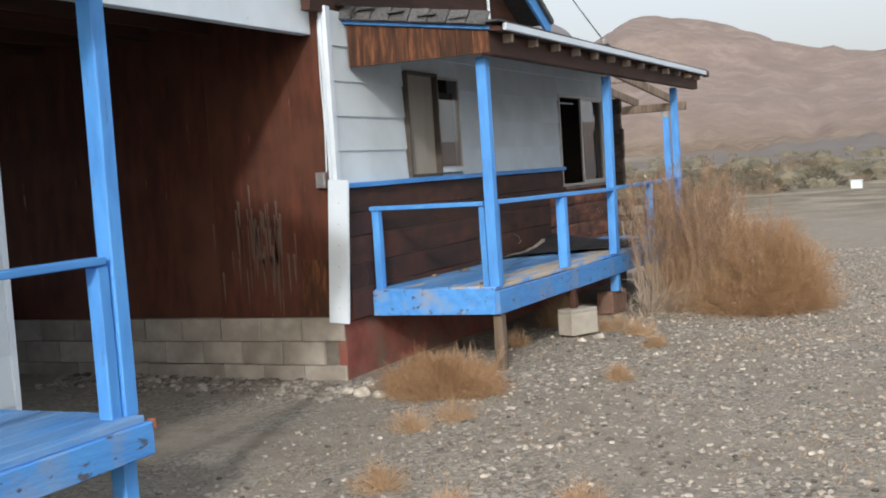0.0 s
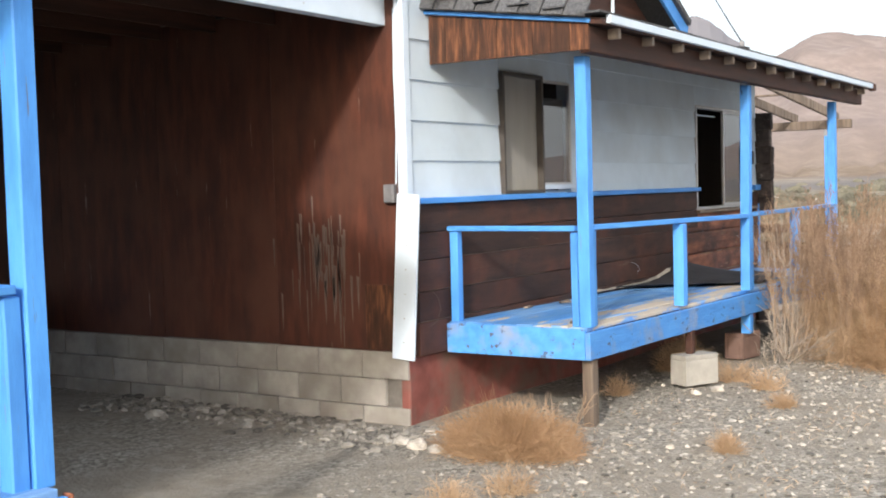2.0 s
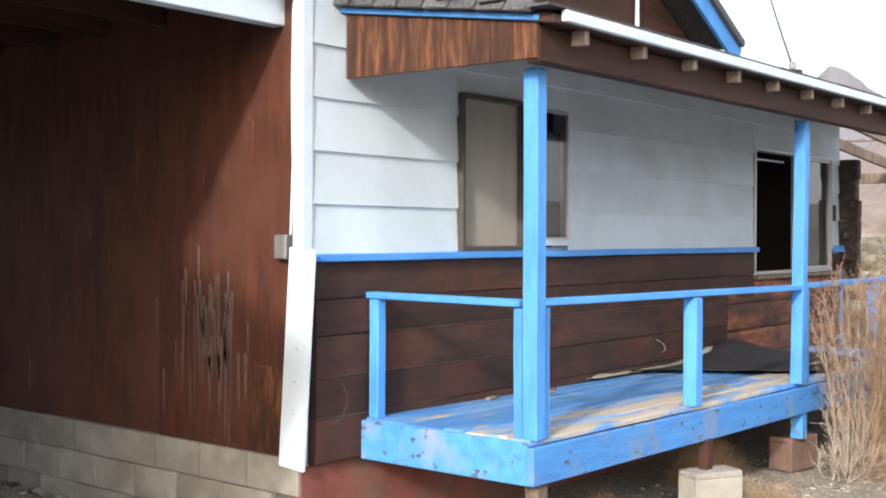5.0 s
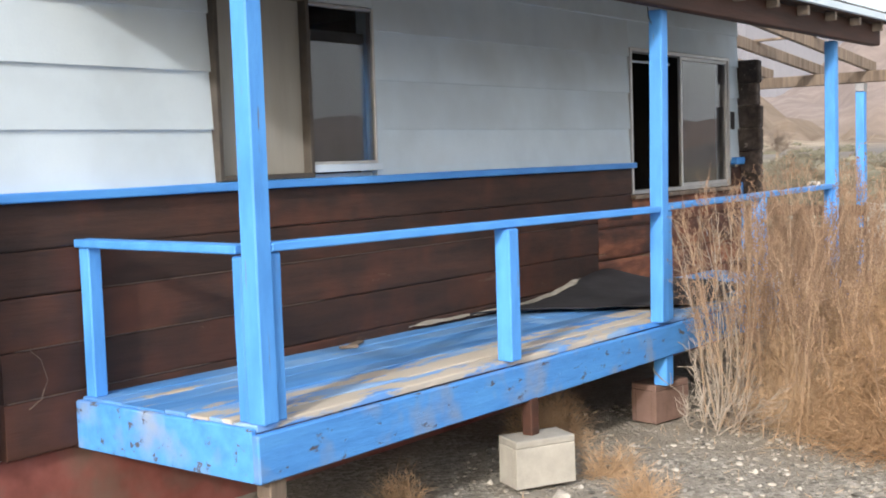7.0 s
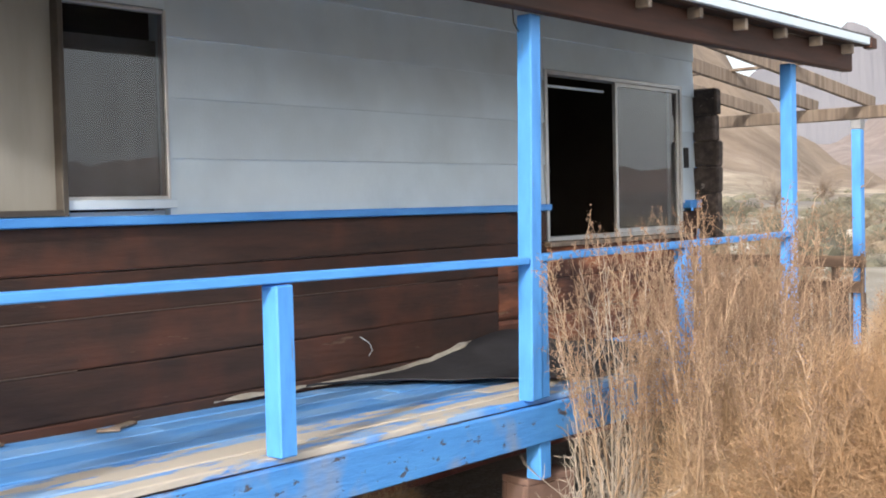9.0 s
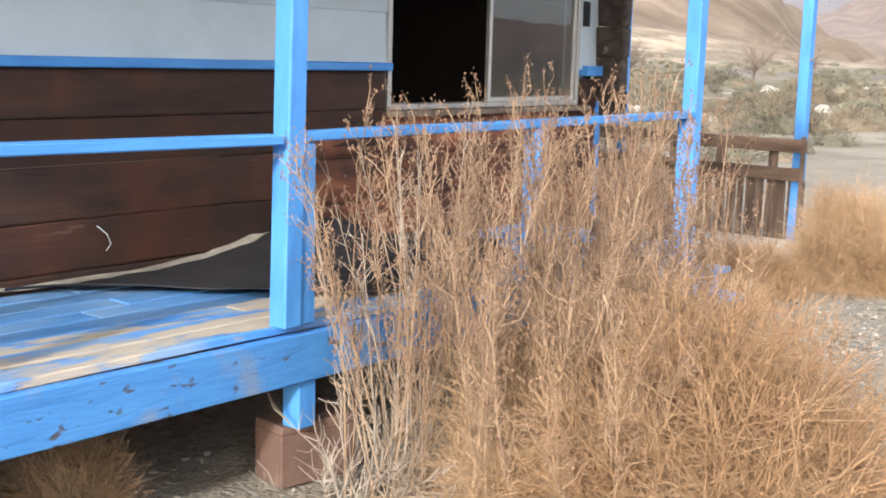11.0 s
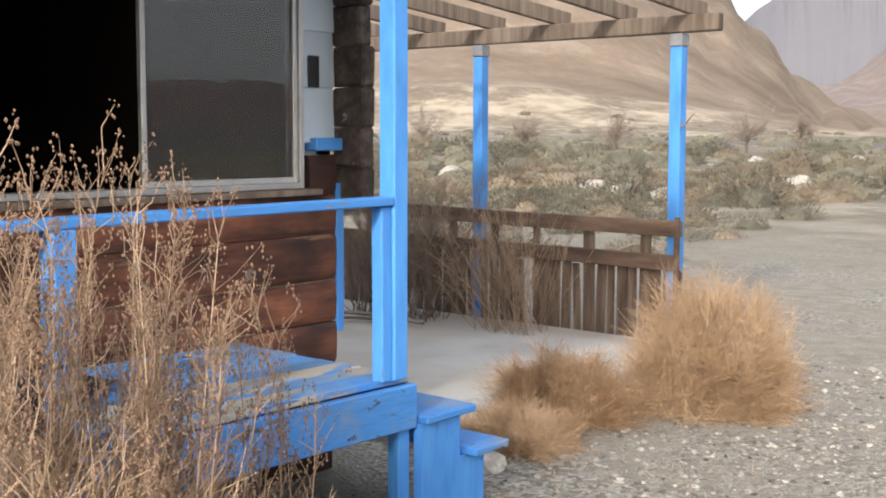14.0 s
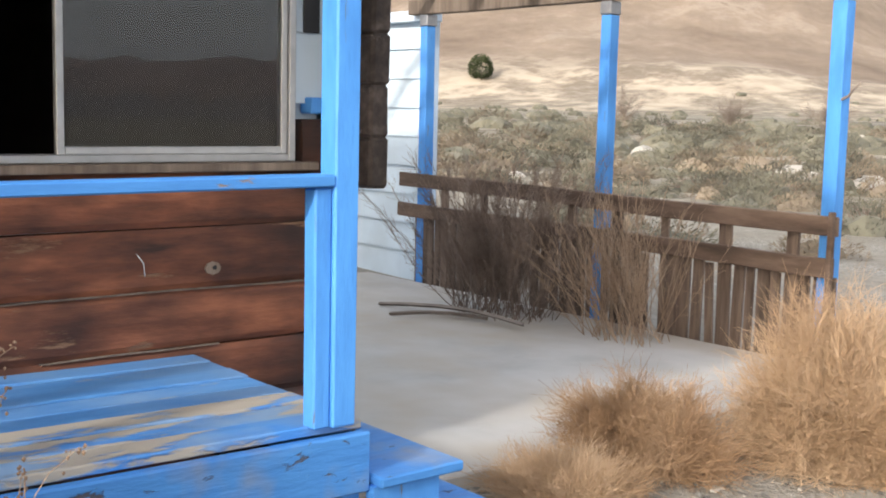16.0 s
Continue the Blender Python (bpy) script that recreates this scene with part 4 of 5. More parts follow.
def torn_strip(y0, y1, lift, width, seed):
    """A ragged pale strip that follows the sheet's wall-side edge."""
    n = int((y1 - y0) / 0.03)
    v, f = [], []
    for i in range(n + 1):
        y = y0 + (y1 - y0) * i / n
        x, _, z = tar_point(y, 0.0)
        fade = min(1.0, i / 4, (n - i) / 4)
        w = width * fade * (0.75 + 0.6 * noise.noise((y * 7, seed, 0))) + 0.004
        h = lift * fade * (0.7 + 0.6 * noise.noise((y * 4, seed, 5)))
        v += [(x - 0.012, y, z - 0.006 + h), (x - 0.012 + w, y, z + 0.004 - 0.1 * w), (x - 0.012 + w, y, z + 0.001 - 0.1 * w), (x - 0.012, y, z - 0.009 + h)]
    for i in range(n):
        o = i * 4
        f += [(o + k, o + (k + 1) % 4, o + 4 + (k + 1) % 4, o + 4 + k) for k in range(4)]
    return v, [], f


part("torn_edge", torn_strip(10.92, 12.9, 0.022, 0.045, 2.0), m_paper, tar, "torn pale underside strip")
part("torn_flap", torn_strip(12.45, 12.9, 0.035, 0.03, 8.0), m_paper, tar, "torn pale flap")

for k, (x, y, r, ln) in enumerate(((-4.56, 10.35, 20, 0.16), (-4.52, 10.25, -35, 0.10), (-4.60, 9.75, 8, 0.12), (-4.2, 13.0, 60, 0.14), (-3.75, 8.85, 25, 0.08))):
    bm = box(-0.02, 0.02, -ln / 2, ln / 2, 0, 0.014, 0.003, turn=Matrix.Rotation(radians(r), 4, 'Z'))
    bm.transform(Matrix.Translation((x, y, deck_z(y) + 0.004 - 0.007 + 0.004)))
    whole("wood_scrap", bm, m_grey_wood, "small splintered wood scrap lying on the deck", "scrap", "wood scraps on the porch")

# ---- near cabin with its porch ----
near = thing("near_cabin", (-6, 0, 0), "neighbouring cabin with white lap siding and blue porch", "cabin")
NX, NY = -4.74, 4.72
nfront = part("wall_front", box(NX - 0.12, NX - 0.035, -6, NY - 0.01, 0.0, 3.1, 0), m_white, near)
for i in range(11):
    z = 0.303 + 0.272 * i
    part("siding_board", lap_board(NX, -6, NY - 0.03, z, min(0.272, 3.1 - z)), m_white, nfront)
part("corner_board", box(NX - 0.10, NX + 0.014, NY - 0.03, NY + 0.012, 0.5, 3.1, 0.004), m_trim, near)
# unseen face, made white to bounce light onto the carport plywood
part("wall_carport_side", box(-10.2, NX - 0.1, NY - 0.12, NY, 0, 3.1, 0), m_white, near)
part("wall_back", box(-10.3, -10.2, -6, NY, 0, 3.1, 0), m_carport, near)
part("wall_end", box(-10.2, NX, -6.1, -6, 0, 3.1, 0), m_white, near)
part("roof", prism([(-10.6, 3.1), (-3.3, 2.78), (-3.3, 2.86), (-7.4, 4.4), (-10.6, 3.2)], 'y', -6.3, 4.45), m_shingle, near, "grey shingled roof")
part("porch_beam", box(-3.68, -3.60, -5.9, 4.3, 2.60, 2.76, 0.006), m_beam, near)
nporch = thing("near_porch", (-4.1, 1, 0), "blue painted neighbouring porch with peeling deck edge", "porch")
xs, i = NX + 0.02, 0
while xs < -3.55:
    x1 = min(-3.525, xs + 0.141)
    part("deck_board", roughen(box(xs + 0.002, x1 - 0.002, -5.8, 4.29 + float(rng.uniform(-0.012, 0.012)), 0.615, 0.65, 0.004), 1, 0.8, 0.004, i), m_deck, nporch)
    xs = x1
    i += 1
part("front_fascia", roughen(box(-3.54, -3.502, -5.8, 4.315, 0.46, 0.614, 0.006), 1, 0.6, 0.006, 12), m_fascia, nporch)
part("side_fascia", box(NX + 0.02, -3.542, 4.265, 4.305, 0.46, 0.614, 0.006), m_fascia, nporch)
part("raw_end", box(-3.55, -3.496, 4.316, 4.33, 0.575, 0.625, 0.004), m_log_red, nporch, "bare broken board end")
porch_post(-3.64, 4.285, 0.64, 2.60, 0.09, nporch, -0.004)
porch_post(-3.645, 4.195, 0.645, 1.345, 0.075, nporch, -0.012)
porch_post(-3.64, 1.2, 0.64, 2.60, 0.095, nporch)
part("rail", bar((-3.64, -5.7, 1.36), (-3.64, 4.20, 1.372), 0.088, 0.036), m_blue_y, nporch)
part("support_post", box(-3.69, -3.606, 4.21, 4.30, -0.03, 0.458, 0.005), m_blue, nporch)


# ---- patio beyond the cabin ----
slab = roughen(box(-9.6, -4.35, 16.15, 19.60, -0.06, 0.045, 0.01), 1, 0.8, 0.012, 5)
tagged(part("pavement", slab, m_slab, None), "dusty grey concrete patio slab", "patio", kind="structure")
FY = 19.75
FP = (-4.80, -6.76, -8.95)
pergola = thing("patio_frame", (-6.8, 18, 0), "open weathered patio frame on blue posts", "pergola")
for i, x in enumerate(FP):
    p = part("post", roughen(box(x - 0.05, x + 0.05, FY - 0.05, FY + 0.05, -0.05, 2.34, 0.006), 2, 0.4, 0.006, x), m_blue, pergola, "chipped blue post")
    part("post_cap", box(x - 0.055, x + 0.055, FY - 0.06, FY + 0.06, 2.342, 2.44, 0.006), m_steel, p, "pale metal post cap")
part("beam", roughen(box(-9.2, -4.45, FY - 0.045, FY + 0.045, 2.445, 2.58, 0.008), 0, 0.8, 0.008, 4), m_grey_wood, pergola, "weathered grey beam")
for i, x in enumerate((-4.72, -5.35, -6.0, -6.7, -7.4, -8.1, -8.8)):
    part("rafter", bar((x, CY + 0.02, 2.98), (x, FY + 0.25, 2.63), 0.05, 0.13, 0.006), m_grey_wood, pergola, "bare weathered rafter")
part("purlin", bar((-9.1, 17.9, 2.88), (-4.5, 17.9, 2.88), 0.08, 0.025, 0.004), m_grey_wood, pergola)
v, f = strands(np.array([[(-4.76, FY - 0.04, 1.72), (-4.70, FY - 0.06, 1.74), (-4.66, FY - 0.06, 1.79), (-4.62, FY - 0.05, 1.83)]]), np.linspace(0.012, 0.006, 4)[None])
part("snapped_twig", join((v, f)), m_twig, pergola, "bare twig caught on the post")

fence = thing("fence", (-6.9, FY, 0), "low weathered brown board fence round the patio", "fence")
for a, b, z in ((-9.22, -7.05, 0.96), (-7.07, -4.70, 0.94), (-9.24, -6.95, 0.68), (-6.97, -4.72, 0.67)):
    part("rail_board", roughen(bar((a, FY - 0.075, z), (b, FY - 0.075, z - 0.015), 0.04, 0.125, 0.006), 0, 0.5, 0.008, a + z), m_fence, fence)
x = -9.15
i = 0
while x < -4.75:
    w = float(rng.uniform(0.06, 0.105))
    if rng.uniform() > 0.10:
        zt = 0.92 if i % 5 == 0 else float(rng.uniform(0.58, 0.72))
        bm = box(x, x + w, FY - 0.045, FY - 0.022, -0.05, zt, 0.003, turn=Matrix.Rotation(radians(float(rng.normal() * 1.0)), 4, 'Y'))
        part("picket", bm, m_picket, fence)
    x += w + float(rng.uniform(0.004, 0.035))
    i += 1
part("end_post", box(-4.735, -4.70, FY - 0.14, FY - 0.10, -0.02, 1.02, 0.004), m_fence, fence)

nxt = thing("patio_wall", (-11, 19.95, 0), "pale lap-sided wall closing the patio's far side", "wall")
part("wall_core", box(-16, -9.12, 19.92, 20.0, -0.05, 2.40, 0), m_white, nxt)
for i in range(9):
    z = -0.02 + 0.272 * i
    part("siding_board", prism([(19.92, z), (19.878, z), (19.905, z + min(0.27, 2.40 - z)), (19.92, z + min(0.27, 2.40 - z))], 'x', -16, -9.15), m_white, nxt)
part("corner_board", box(-9.15, -9.10, 19.86, 20.01, -0.05, 2.40, 0.004), m_trim, nxt)
part("top_trim", box(-16, -9.08, 19.80, 20.02, 2.402, 2.50, 0.006), m_trim, nxt, "white top trim")

stick = strands(curve_of(np.array([[-8.0, 18.55, 0.06], [-7.6, 18.35, 0.06]]), np.array([[-6.6, 18.75, 0.07], [-7.0, 18.8, 0.06]]), 6, 0.05), np.full((2, 6), 0.018))
tagged(part("fallen_branch", join(stick), m_twig, None), "bare grey branch lying on the patio slab", "branch")

# blue crate inside the carport
barrel = thing("blue_crate", (-8.8, 7.5, 0), "blue painted crate standing inside the dark carport", "crate")
part("crate_body", box(-9.2, -8.42, 7.25, 7.85, -0.03, 0.90, 0.02), m_blue, barrel)
part("crate_lid", box(-9.22, -8.40, 7.23, 7.87, 0.902, 0.95, 0.008), m_blue, barrel)


# ---- dry plants ----
def dome_points(n, cx, cy, rx, ry, h, low=0.25):
    d = rng.normal(size=(n, 3))
    d[:, 2] = np.abs(d[:, 2])
    d /= np.linalg.norm(d, axis=1, keepdims=True)
    s = rng.uniform(low, 1.0, (n, 1)) ** 0.5
    p = d * s
    lump = np.array([1 + 0.22 * noise.noise((float(q[0]) * 2.2 + cx * 3, float(q[1]) * 2.2 + cy, float(q[2]) * 2.2)) for q in d])[:, None]
    p = p * lump
    return np.stack([cx + p[:, 0] * rx, cy + p[:, 1] * ry, p[:, 2] * h + 0.02], 1)


def tumbleweed(name, cx, cy, z, rx, ry, h, stems, twigs, label, material=None, twig_len=0.2, fat=1.0, spread=0.75):
    """A rounded dry plant: stems from its foot, and fine twigs all through it."""
    e = thing(name, (cx, cy, z), label, "dry bush")
    tip = dome_points(stems, cx, cy, rx * 0.86, ry * 0.86, h * 0.88)
    foot = np.stack([cx + rng.normal(size=stems) * rx * 0.18, cy + rng.normal(size=stems) * ry * 0.18, np.full(stems, -0.02)], 1)
    P = curve_of(foot, tip, 5, 0.06 * rx)
    P[..., 2] = np.maximum(P[..., 2], 0.01) + z
    tagged(part("stem_tangle", join(strands(P, taper(stems, 5, 0.0034 * fat, 0.0010 * fat))), material or m_tumble, e), kind="stuff")
    T = twigs_on(P, twigs, twig_len, spread, 0.7, 2)
    T[..., 2] = np.maximum(T[..., 2], z + 0.005)
    tagged(part("twig_tangle", join(strands(T, taper(twigs, 2, 0.0012 * fat, 0.0006 * fat))), material or m_tumble, e), kind="stuff")
    return e


def seeds_at(points, size):
    """Small eight-faced seed heads."""
    n = len(points)
    dirs = np.array([(1, 0, 0), (0, 1, 0), (-1, 0, 0), (0, -1, 0), (0, 0, 1.3), (0, 0, -1.3)])
    s = rng.uniform(0.6, 1.4, (n, 1, 1)) * size
    v = (points[:, None] + dirs[None] * s).reshape(-1, 3)
    tri = np.array([(0, 1, 4), (1, 2, 4), (2, 3, 4), (3, 0, 4), (1, 0, 5), (2, 1, 5), (3, 2, 5), (0, 3, 5)])
    f = (np.arange(n)[:, None, None] * 6 + tri[None]).reshape(-1, 3)
    return v, f


def stalk_bush(name, cx, cy, z, rx, ry, lo, hi, stalks, per, label, seeds=True, material=None, lean=(0, 0), loose=1.0, thick=1.0):
    """Upright dry stalks with thin side twigs and seed heads near the tips."""
    e = thing(name, (cx, cy, z), label, "dry bush")
    foot = np.stack([cx + rng.uniform(-1, 1, stalks) * rx, cy + rng.uniform(-1, 1, stalks) * ry, np.full(stalks, z - 0.02)], 1)
    h = rng.uniform(lo, hi, stalks)
    tip = foot + np.stack([rng.normal(size=stalks) * 0.15 * loose + lean[0] * h, rng.normal(size=stalks) * 0.19 * loose + lean[1] * h, h], 1)
    P = curve_of(foot, tip, 6, 0.05)
    tagged(part("stalk_tangle", join(strands(P, taper(stalks, 6, 0.0040 * thick, 0.0013 * thick))), material or m_stalk, e), kind="stuff")
    T = twigs_on(P, stalks * per, 0.16, 0.35, 1.0, 3, 0.3)
    tagged(part("twig_tangle", join(strands(T, taper(len(T), 3, 0.0017 * thick, 0.0008 * thick))), material or m_stalk, e), kind="stuff")
    if seeds:
        high = T[T[:, -1, 2] > z + lo * 0.72]
        top = np.concatenate([high[:, -1], 0.4 * high[:, 1] + 0.6 * high[:, 2], P[:, -1], P[:, -1] - np.array([0, 0, 0.03])])
        more = np.concatenate([top + rng.normal(size=top.shape) * np.array([0.006, 0.006, 0.014]) for _ in range(4)])
        v, f = seeds_at(more, 0.0036)
        tagged(part("seed_mass", (v.tolist(), [], f.tolist()), m_seed, e, "small brown seed heads"), kind="stuff")
    return e


# the large bush in front of the porch
tumbleweed("dry_bush", -2.55, 12.80, 0.0, 0.92, 1.15, 1.08, 1900, 38000, "large golden dry bush spilling against the porch", m_straw, 0.22)
tumbleweed("dry_bush", -2.05, 12.45, 0.0, 0.90, 1.0, 1.14, 1300, 34000, "low rust-tan dry bush before the porch", m_tumble, 0.20)
stalk_bush("dry_stalk_bush", -2.95, 12.70, 0.0, 0.38, 0.72, 0.85, 1.58, 125, 38, "tall dry stalks with seed heads beside the porch")
stalk_bush("dry_stalk_bush", -3.02, 13.50, 0.0, 0.26, 0.28, 0.80, 1.28, 26, 34, "tall dry stalks with seed heads beside the porch", loose=0.5)
stalk_bush("dry_stalk_bush", -3.26, 12.34, 0.0, 0.08, 0.16, 0.8, 1.5, 20, 16, "sparse pale stalks rising beside the porch post", False, m_pale_twig, thick=1.3)
stalk_bush("dry_stalk_bush", -2.40, 12.38, 0.0, 0.34, 0.42, 0.75, 1.36, 30, 34, "tall dry stalks standing out of the golden bush")
stalk_bush("pale_twig_bush", -3.24, 12.14, 0.0, 0.10, 0.18, 0.15, 0.48, 26, 16, "tangled pale bare twigs at the porch foot", False, m_pale_twig, (0.1, -0.2), 1.5, 1.5)
tumbleweed("dry_bush", -3.95, 11.35, 0.0, 0.30, 0.33, 0.40, 250, 2200, "small straw bush under the porch deck", m_straw, 0.15)
tumbleweed("dry_bush", -3.1, 14.45, -0.01, 0.35, 0.35, 0.32, 250, 2200, "low straw bush at the porch edge", m_straw, 0.16)
# beside the carport corner
tumbleweed("dry_bush", -3.68, 7.80, 0.0, 0.66, 0.45, 0.34, 700, 16000, "low rust-coloured dry bush on the gravel", m_tumble, 0.15)
stalk_bush("dry_stalk_bush", -3.45, 8.05, 0.0, 0.16, 0.14, 0.25, 0.45, 8, 14, "thin dry weed stalks beside the porch corner", False, m_stalk)
# tumbleweeds past the porch
tumbleweed("tumbleweed", -3.62, 18.05, -0.03, 0.68, 0.64, 0.95, 1200, 42000, "large round golden tumbleweed on the gravel", m_straw, 0.20)
tumbleweed("tumbleweed", -4.15, 17.25, -0.02, 0.58, 0.46, 0.42, 700, 17000, "low rust-tan tumbleweed beside the patio slab", m_tumble, 0.17)
tumbleweed("tumbleweed", -3.98, 16.55, -0.02, 0.46, 0.40, 0.20, 400, 8000, "flat dry weed at the slab edge", m_straw, 0.15)
# bare bushes inside the patio fence
stalk_bush("bare_bush", -7.2, 19.12, 0.03, 0.42, 0.22, 0.6, 1.25, 150, 50, "brown bare bush leaning on the patio fence", False, m_brown_twig, (0.1, 0), 1.8)
stalk_bush("bare_bush", -6.0, 19.22, 0.03, 0.32, 0.2, 0.5, 1.08, 84, 22, "pale bare twig bush before the patio fence", False, m_stalk, (-0.15, 0), 1.6)
# small tufts on the gravel
for k, (x, y, s) in enumerate(((-2.9, 5.35, 0.2), (-2.35, 5.0, 0.16), (-3.35, 6.6, 0.18), (-1.75, 5.2, 0.2), (-3.2, 6.95, 0.2), (-3.9, 9.9, 0.2), (-2.95, 10.6, 0.22), (-2.6, 9.9, 0.15), (-3.3, 10.9, 0.24), (-2.5, 8.4, 0.13))):
    tumbleweed("grass_tuft", x, y, 0.02, s, s, s * 0.9, 70, 500, "small dry grass tuft on the gravel", m_straw, 0.1)

# ---- scrub on the plain ----
def leaf_clump(n, rx, h, size, seed, slim=0.16):
    g = np.random.default_rng(seed)
    d = g.normal(size=(n, 3))
    d[:, 2] = np.abs(d[:, 2])
    d /= np.linalg.norm(d, axis=1, keepdims=True)
    lump = 1 + 0.16 * np.sin(3 * np.arctan2(d[:, 1], d[:, 0]) + seed)[:, None]
    p = d * g.uniform(0.45, 1, (n, 1)) ** 0.35 * lump * np.array([rx, rx, h])
    u = d + 0.55 * g.normal(size=(n, 3)) + np.array([0, 0, 0.35])
    u /= np.linalg.norm(u, axis=1, keepdims=True)
    w = np.cross(u, g.normal(size=(n, 3)))
    w /= np.linalg.norm(w, axis=1, keepdims=True)
    s = g.uniform(0.5, 1.2, (n, 1)) * size
    v = np.stack([p - u * s, p + w * s * slim, p + u * s, p - w * s * slim + u * s * 0.2], 1).reshape(-1, 3)
    f = np.arange(n * 4).reshape(n, 4)
    return v, f


def mound(rx, h, seed, level=3):
    """Lumpy inside of a bush, a closed low dome."""
    bm = bmesh.new()
    bmesh.ops.create_icosphere(bm, subdivisions=level, radius=1.0)
    for q in bm.verts:
        c = q.co.copy()
        lump = (1 + 0.16 * math.sin(3 * math.atan2(c.y, c.x) + seed)) * (1 + 0.38 * noise.noise((c.x * 2.4, c.y * 2.4, c.z * 2.4 + seed)))
        q.co = (c.x * rx * lump, c.y * rx * lump, max(c.z, -0.1) * h * lump)
    v = np.array([q.co[:] for q in bm.verts])
    f = np.array([[q.index for q in p.verts] for p in bm.faces])
    bm.free()
    return v, f


def sage_bush(k):
    """One rounded scrub bush at the origin: a dense outer mass of small leaves over short stems."""
    e = thing("sagebrush", (0, 0, 0), "grey-green sagebrush clump on the desert plain" if k % 2 else "dry tan scrub clump on the desert plain", "bush", "sagebrush on the plain")
    v, f = leaf_clump(700, 0.5, 0.44, 0.054, k, 0.14)
    cv, cf = mound(0.30, 0.25, k, 2)
    part("bush_core", (cv.tolist(), [], cf.tolist()), m_sage if k % 2 else m_sage_tan, e)
    tagged(part("leaf_mass", (v.tolist(), [], f.tolist()), m_sage if k % 2 else m_sage_tan, e), kind="stuff")
    tip = dome_points(26, 0, 0, 0.42, 0.42, 0.38)
    P = curve_of(np.zeros((26, 3)), tip, 3, 0.03)
    tagged(part("stem_tangle", join(strands(P, taper(26, 3, 0.012, 0.005))), m_brown_twig, e), kind="stuff")
    return e


protos = [sage_bush(k) for k in range(4)]
placed = [0, 0, 0, 0]


def plant(i, x, y, sx, sy, sz):
    m = Matrix.Translation((x, y, height(x, y) - 0.03)) @ Matrix.Rotation(float(rng.uniform(0, 6.28)), 4, 'Z')
    ob = protos[i % 4] if not placed[i % 4] else copy_thing(protos[i % 4], m)
    placed[i % 4] += 1
    ob.matrix_basis = m @ Matrix.Diagonal((sx, sy, sz, 1))


def scatter(n, r0, r1, a0, a1):
    az = np.radians(rng.uniform(a0, a1, n))
    r = np.exp(rng.uniform(math.log(r0), math.log(r1), n))
    return -2 - r * np.sin(az), 8 + r * np.cos(az)


X, Y = scatter(265, 24, 75, 5, 72)
X2, Y2 = scatter(22, 18, 34, 4, 27)
X3, Y3 = scatter(30, 17, 42, 19, 33)
X, Y = np.concatenate([X, X2, X3]), np.concatenate([Y, Y2, Y3])
for i, (x, y) in enumerate(zip(X, Y)):
    if (x < -7 and y < 24) or (y < 23.5 and x < -3.8) or (x > -0.28 * (y - 0.5) and y < 44):
        continue
    s = float(rng.uniform(0.7, 1.6)) * (1 + math.hypot(x, y) / 90) * (0.72 if math.hypot(x + 2, y - 8) < 30 else 1.0)
    plant(i, x, y, s * float(rng.uniform(0.9, 1.4)), s, s * float(rng.uniform(0.6, 0.95)))
X, Y = scatter(520, 50, 215, -14, 80)
X2, Y2 = scatter(230, 34, 75, 12, 72)
X, Y = np.concatenate([X, X2]), np.concatenate([Y, Y2])
small = [leaf_clump(100, 0.7, 0.48, 0.085, s + 9, 0.22) for s in range(4)]
core = [mound(0.62, 0.42, s + 9, 2) for s in range(4)]
pile = []
for i, (x, y) in enumerate(zip(X, Y)):
    s = float(rng.uniform(0.7, 1.9)) * (1.0 if i < 520 else 0.62)
    for v, f in (small[i % 4], core[i % 4]):
        pile.append((v * s + np.array([x, y, height(x, y) - 0.05]), f if f.shape[1] == 3 else np.concatenate([f[:, :3], f[:, [0, 2, 3]]])))
tagged(part("distant_scrub", join(*pile), m_sage, None), "low grey-green scrub scattered over the far plain", "scrub", kind="stuff")


X, Y = scatter(70, 44, 80, -9, 9)
for i, (x, y) in enumerate(zip(X, Y)):
    s = float(rng.uniform(0.5, 1.1))
    plant(i, x, y, s * 1.4, s, s * 0.6)


def rock_mesh(size, seed):
    bm = bmesh.new()
    bmesh.ops.create_icosphere(bm, subdivisions=2, radius=size)
    for v in bm.verts:
        k = 1 + 0.45 * noise.noise(v.co / size * 1.3 + Vector((seed, 0, 0)))
        v.co = Vector((v.co.x * k * 1.2, v.co.y * k, v.co.z * k * 0.7))
    return bm


g3 = np.random.default_rng(12)
for k in range(34):
    az, r, s = float(g3.uniform(14, 60)), float(np.exp(g3.uniform(3.3, 4.3))), float(g3.uniform(0.25, 0.75))
    x, y = -2 - r * math.sin(radians(az)), 8 + r * math.cos(radians(az))
    bm = rock_mesh(0.6 * s, k * 1.7)
    bm.transform(Matrix.Translation((x, y, height(x, y) + 0.09 * s)))
    whole("pale_boulder", bm, m_pale_rock, "pale sunlit boulder among the scrub", "boulder", "boulders on the plain")


